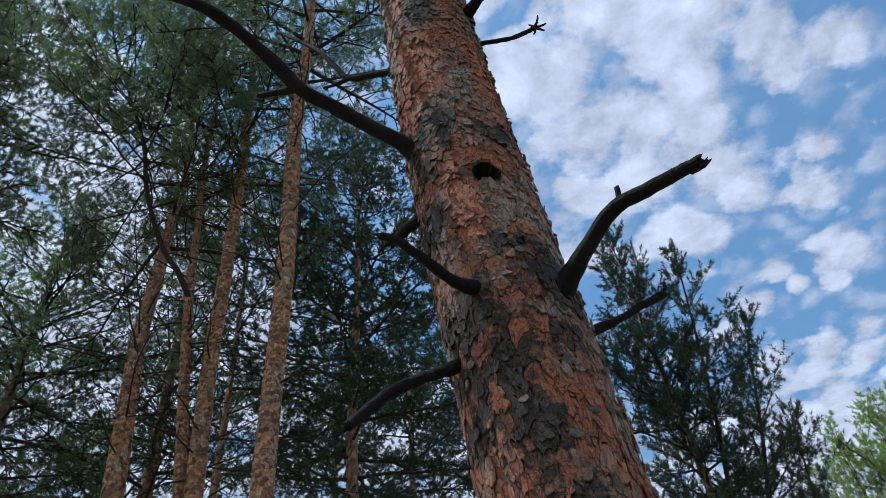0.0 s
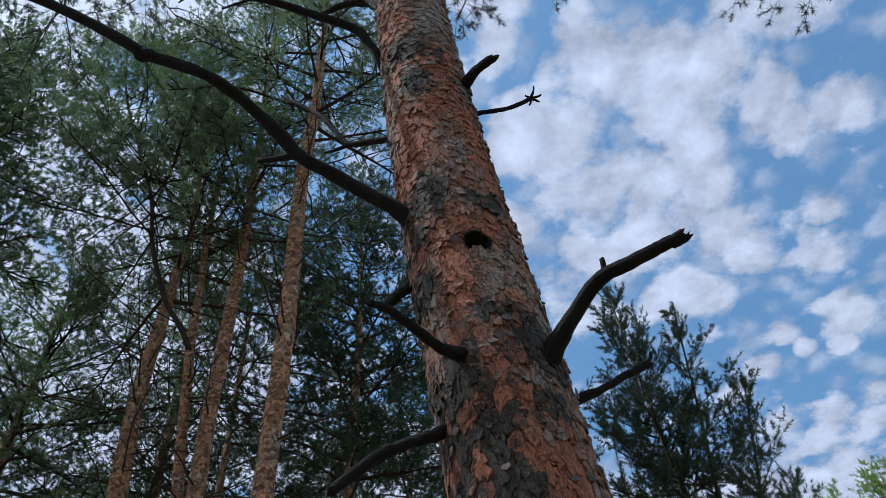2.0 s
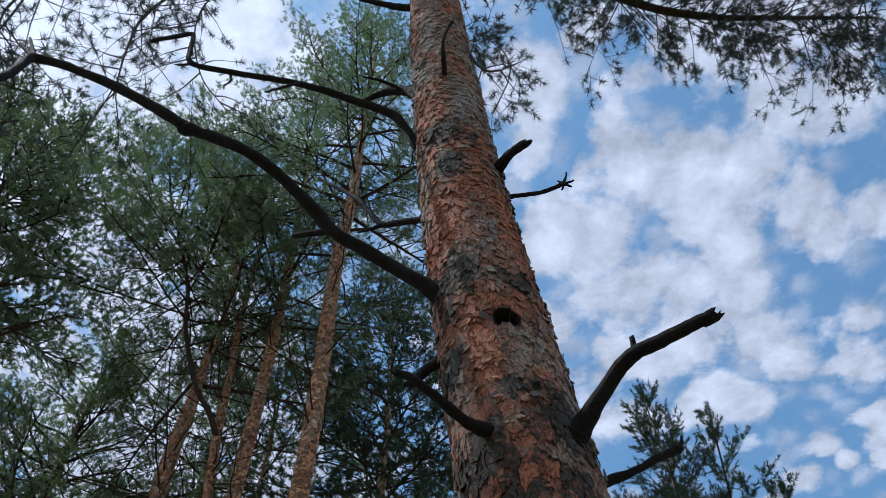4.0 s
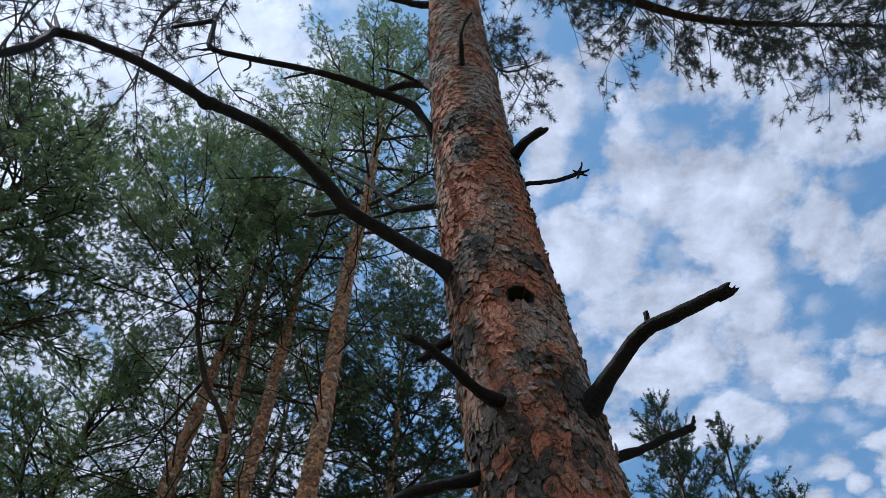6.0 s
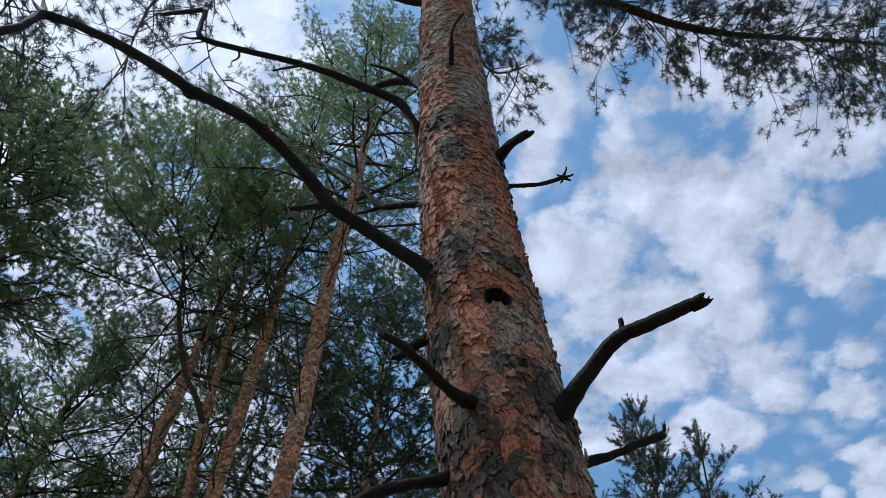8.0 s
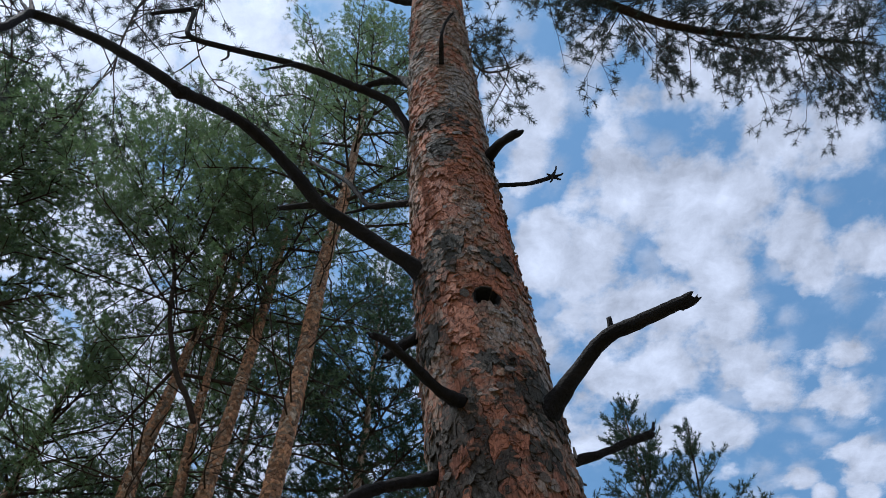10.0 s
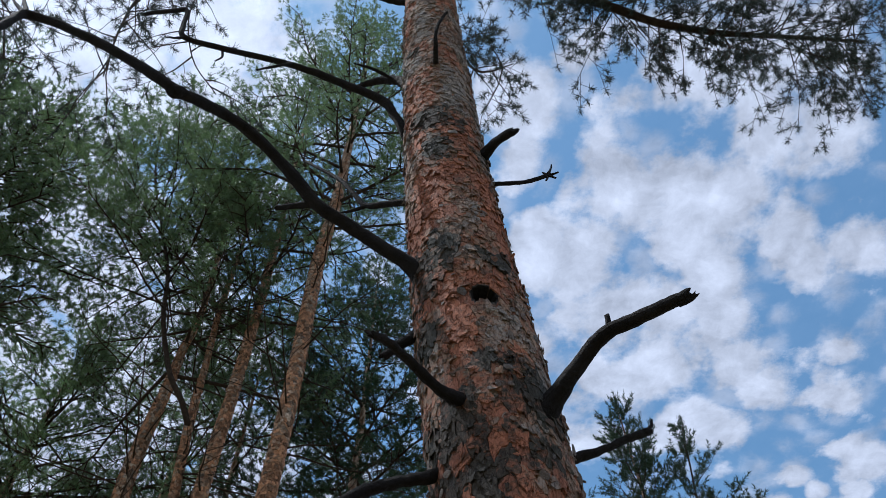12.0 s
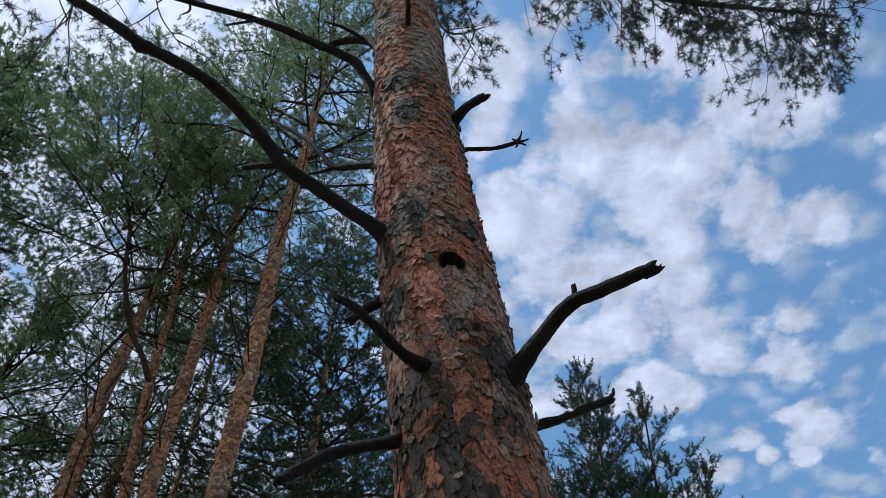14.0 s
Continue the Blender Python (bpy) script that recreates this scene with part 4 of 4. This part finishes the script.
pine_tree("young_pine", (2.35, 7.6), LEADERS, "bluish green young pine with several upright leaders", 21, mat=NEEDLE_BLUE, scaly=(), needles=50, width=0.0074, length=0.050, spread=(28, 72), style=dict(flat=0.1, rise=0.85, len=0.40, tlen=0.15, shoot=0.14, freq=(13.0, 17.0), bare=(0.12, 0.12)))
BROAD = [([(5.7, 10.7, -0.1, .13), (5.7, 10.7, 3.0, .11), (5.75, 10.6, 6.0, .06), (5.8, 10.5, 9.25, .007)], 6.0, 1.3, 44, (10, 60)),
         ([(5.7, 10.7, 4.0, .05), (5.0, 10.9, 6.6, .03), (4.55, 11.1, 8.15, .006)], 6.2, 0.95, 22, (15, 60)),
         ([(5.7, 10.7, 5.0, .05), (5.3, 10.8, 7.2, .03), (5.15, 10.8, 8.75, .006)], 6.8, 0.9, 22, (15, 60)),
         ([(5.7, 10.7, 4.5, .05), (6.2, 10.4, 7.0, .03), (6.4, 10.2, 9.6, .006)], 6.4, 1.1, 30, (15, 60))]
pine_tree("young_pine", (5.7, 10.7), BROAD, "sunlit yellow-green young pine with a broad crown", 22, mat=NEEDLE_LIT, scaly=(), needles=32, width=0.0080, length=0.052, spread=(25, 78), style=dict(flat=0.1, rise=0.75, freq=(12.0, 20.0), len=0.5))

# live boughs of the old pine, overhead
live = Foliage(40)
BOUGH = dict(STYLE, seg=0.16, wig=0.13, lift=(-0.05, -0.10, 0), freq=(7.0, 25.0), bare=(0.15, 0.15), flat=0.2, rise=-0.16, len=0.66, tlen=0.13, shoot=0.05, twig_r=0.0028)


def bough(points, secondaries, c, span):
    """A live limb along given points, with hanging side branches."""
    q = live.pick
    line = curve_through(points, 0.08)
    live.begin()
    tube(live.woods[-1][0], line, 7, 0.05, live.rng)
    n = len(line)
    for m in range(secondaries):
        f = span[0] + (span[1] - span[0]) * (m + q.random()) / secondaries
        k = min(n - 2, int(f * n))
        d = Vector(line[k + 1, :3] - line[k, :3]).normalized()
        w = live.side(d, radians(q.uniform(40, 85)), 0.2)
        w = (w + Vector((0, 0, -0.28))).normalized()
        live.limb(line[k, :3], w, c["len"] * q.uniform(0.5, 1.4), 0.0065, dict(c, len=0.40), 0)


bough([(-0.05, 1.6, 9.6, .06), (0.5, 1.95, 9.8, .055), (1.123, 2.2, 9.635, .048), (1.436, 2.25, 9.319, .042), (1.81, 2.30, 8.944, .036), (2.254, 2.35, 8.803, .028), (2.737, 2.40, 8.837, .022), (3.6, 2.5, 8.95, .012)], 88, BOUGH, (0.2, 1.0))
bough([(-0.1, 1.7, 9.6, .03), (0.0, 2.3, 9.3, .02), (0.15, 2.45, 8.6, .014), (0.30, 2.45, 8.2, .009), (0.55, 2.42, 8.3, .004)], 14, dict(BOUGH, len=0.55), (0.4, 1.0))
SPARSE = dict(BOUGH, freq=(6.0, 11.0), len=0.6)
bough([(-0.1, 1.6, 10.8, .05), (-1.2, 1.8, 11.0, .03), (-2.2, 1.95, 10.0, .018), (-2.5, 1.97, 8.92, .012), (-2.47, 2.03, 8.14, .009), (-2.38, 2.15, 7.4, .005)], 26, SPARSE, (0.45, 1.0))
bough([(-0.1, 1.6, 10.0, .05), (-1.4, 1.5, 10.2, .03), (-2.5, 1.5, 9.3, .016), (-2.84, 1.42, 7.6, .010), (-2.79, 1.53, 6.8, .005)], 22, SPARSE, (0.5, 1.0))
bough([(-2.84, 1.45, 7.5, .009), (-2.78, 1.6, 6.6, .006), (-2.57, 1.89, 6.8, .004)], 9, dict(SPARSE, len=0.5), (0.2, 1.0))
bough([(-1.2, 1.8, 11.0, .02), (-2.0, 2.0, 9.7, .010), (-2.07, 2.03, 8.75, .007), (-1.9, 2.2, 7.95, .005), (-1.68, 2.39, 7.65, .004)], 11, dict(SPARSE, len=0.4), (0.5, 1.0))
for wood in live.limbs():
    part("bough", wood, TWIG, pine, "dark living bough")
part("crown", live.needles(44, 0.060, 0.0048, (25, 95)), NEEDLE_SHADE, pine, "hanging needle tufts with bluish shade in their colour", kind="stuff", smooth=False)
# crown limbs out of view, added towards the sun to shade trunk and branches
top = Foliage(41)
for k in range(42):
    q = top.pick
    f = k / 42
    az = radians(190 + 110 * ((k * 0.618) % 1.0))
    top.limb((-0.14, 1.6, 10.6 + 4.6 * f), (math.cos(az), math.sin(az), 0.15 + 0.8 * f), 4.6 * (1 - 0.75 * f) * q.uniform(0.8, 1.1), 0.04 * (1 - 0.6 * f), dict(STYLE, bare=(0.35, 0.1), freq=(5.5, 11.0), len=0.8), 0)
for wood in top.limbs():
    part("bough", wood, TWIG, pine)
part("crown", top.needles(11, 0.085, 0.026), NEEDLE, pine, "unseen crown limbs added to shade the trunk", kind="stuff", smooth=False)


# ---------------------------------------------------------------- loose bark flakes on the trunk
def flake_mesh(seed):
    q = random.Random(seed)
    n = 9
    top, low = [], []
    for k in range(n):
        a = 2 * math.pi * k / n
        rr = q.uniform(0.72, 1.18)
        x, z = rr * math.cos(a) * 0.5, rr * math.sin(a) * 0.62
        lift = -0.10 * x * x + 0.16 * max(0, -z) ** 2 + q.uniform(-0.015, 0.03)
        top.append((x, -0.05 - lift, z))
        low.append((x * 1.02, -lift + 0.02, z * 1.02))
    v = np.array(top + low + [(0, -0.075, 0), (0, 0.02, 0)])
    t = []
    for k in range(n):
        m = (k + 1) % n
        t += [(k, m, 2 * n), (n + m, n + k, 2 * n + 1), (k, n + k, n + m), (k, n + m, m)]
    bb = Build()
    bb.add(v, np.array(t))
    me = bb.mesh("bark_flake", False)
    me.materials.append(FLAKE)
    return me


FLAKES = [flake_mesh(k) for k in range(14)]
q = random.Random(8)
base = Matrix.Translation(Vector((-0.47, -2.08, 0)))
for k in range(300):
    z = 2.35 + 3.9 * q.random() ** 0.9
    a = radians(-90 + (q.choice((-1, 1)) * q.uniform(55, 100) if q.random() < 0.5 else q.uniform(-70, 70)))
    if k % 3 == 0:
        a = radians(q.uniform(-40, 12))
    cx, cy, cr = (float(w) for w in trunk_axis(np.array([z])[0]))
    hgt = float(trunk_relief(np.array([a]), np.array([z]))[0][0])
    if hgt < -0.005:
        continue
    size = q.uniform(0.014, 0.030)
    rr = cr + hgt * 0.7 + 0.001
    ob = new("bark_flake", FLAKES[k % 14])
    ob.parent = trunk
    m = Matrix.Translation((cx + rr * math.cos(a), cy + rr * math.sin(a), z)) @ Matrix.Rotation(a + math.pi / 2, 4, "Z")
    m = m @ Matrix.Rotation(radians(q.gauss(0, 9)), 4, "X") @ Matrix.Rotation(radians(q.gauss(0, 11)), 4, "Z") @ Matrix.Rotation(q.uniform(-0.9, 0.9), 4, "Y")
    ob.matrix_parent_inverse = Matrix.Identity(4)
    ob.matrix_basis = m @ Matrix.Scale(size, 4)
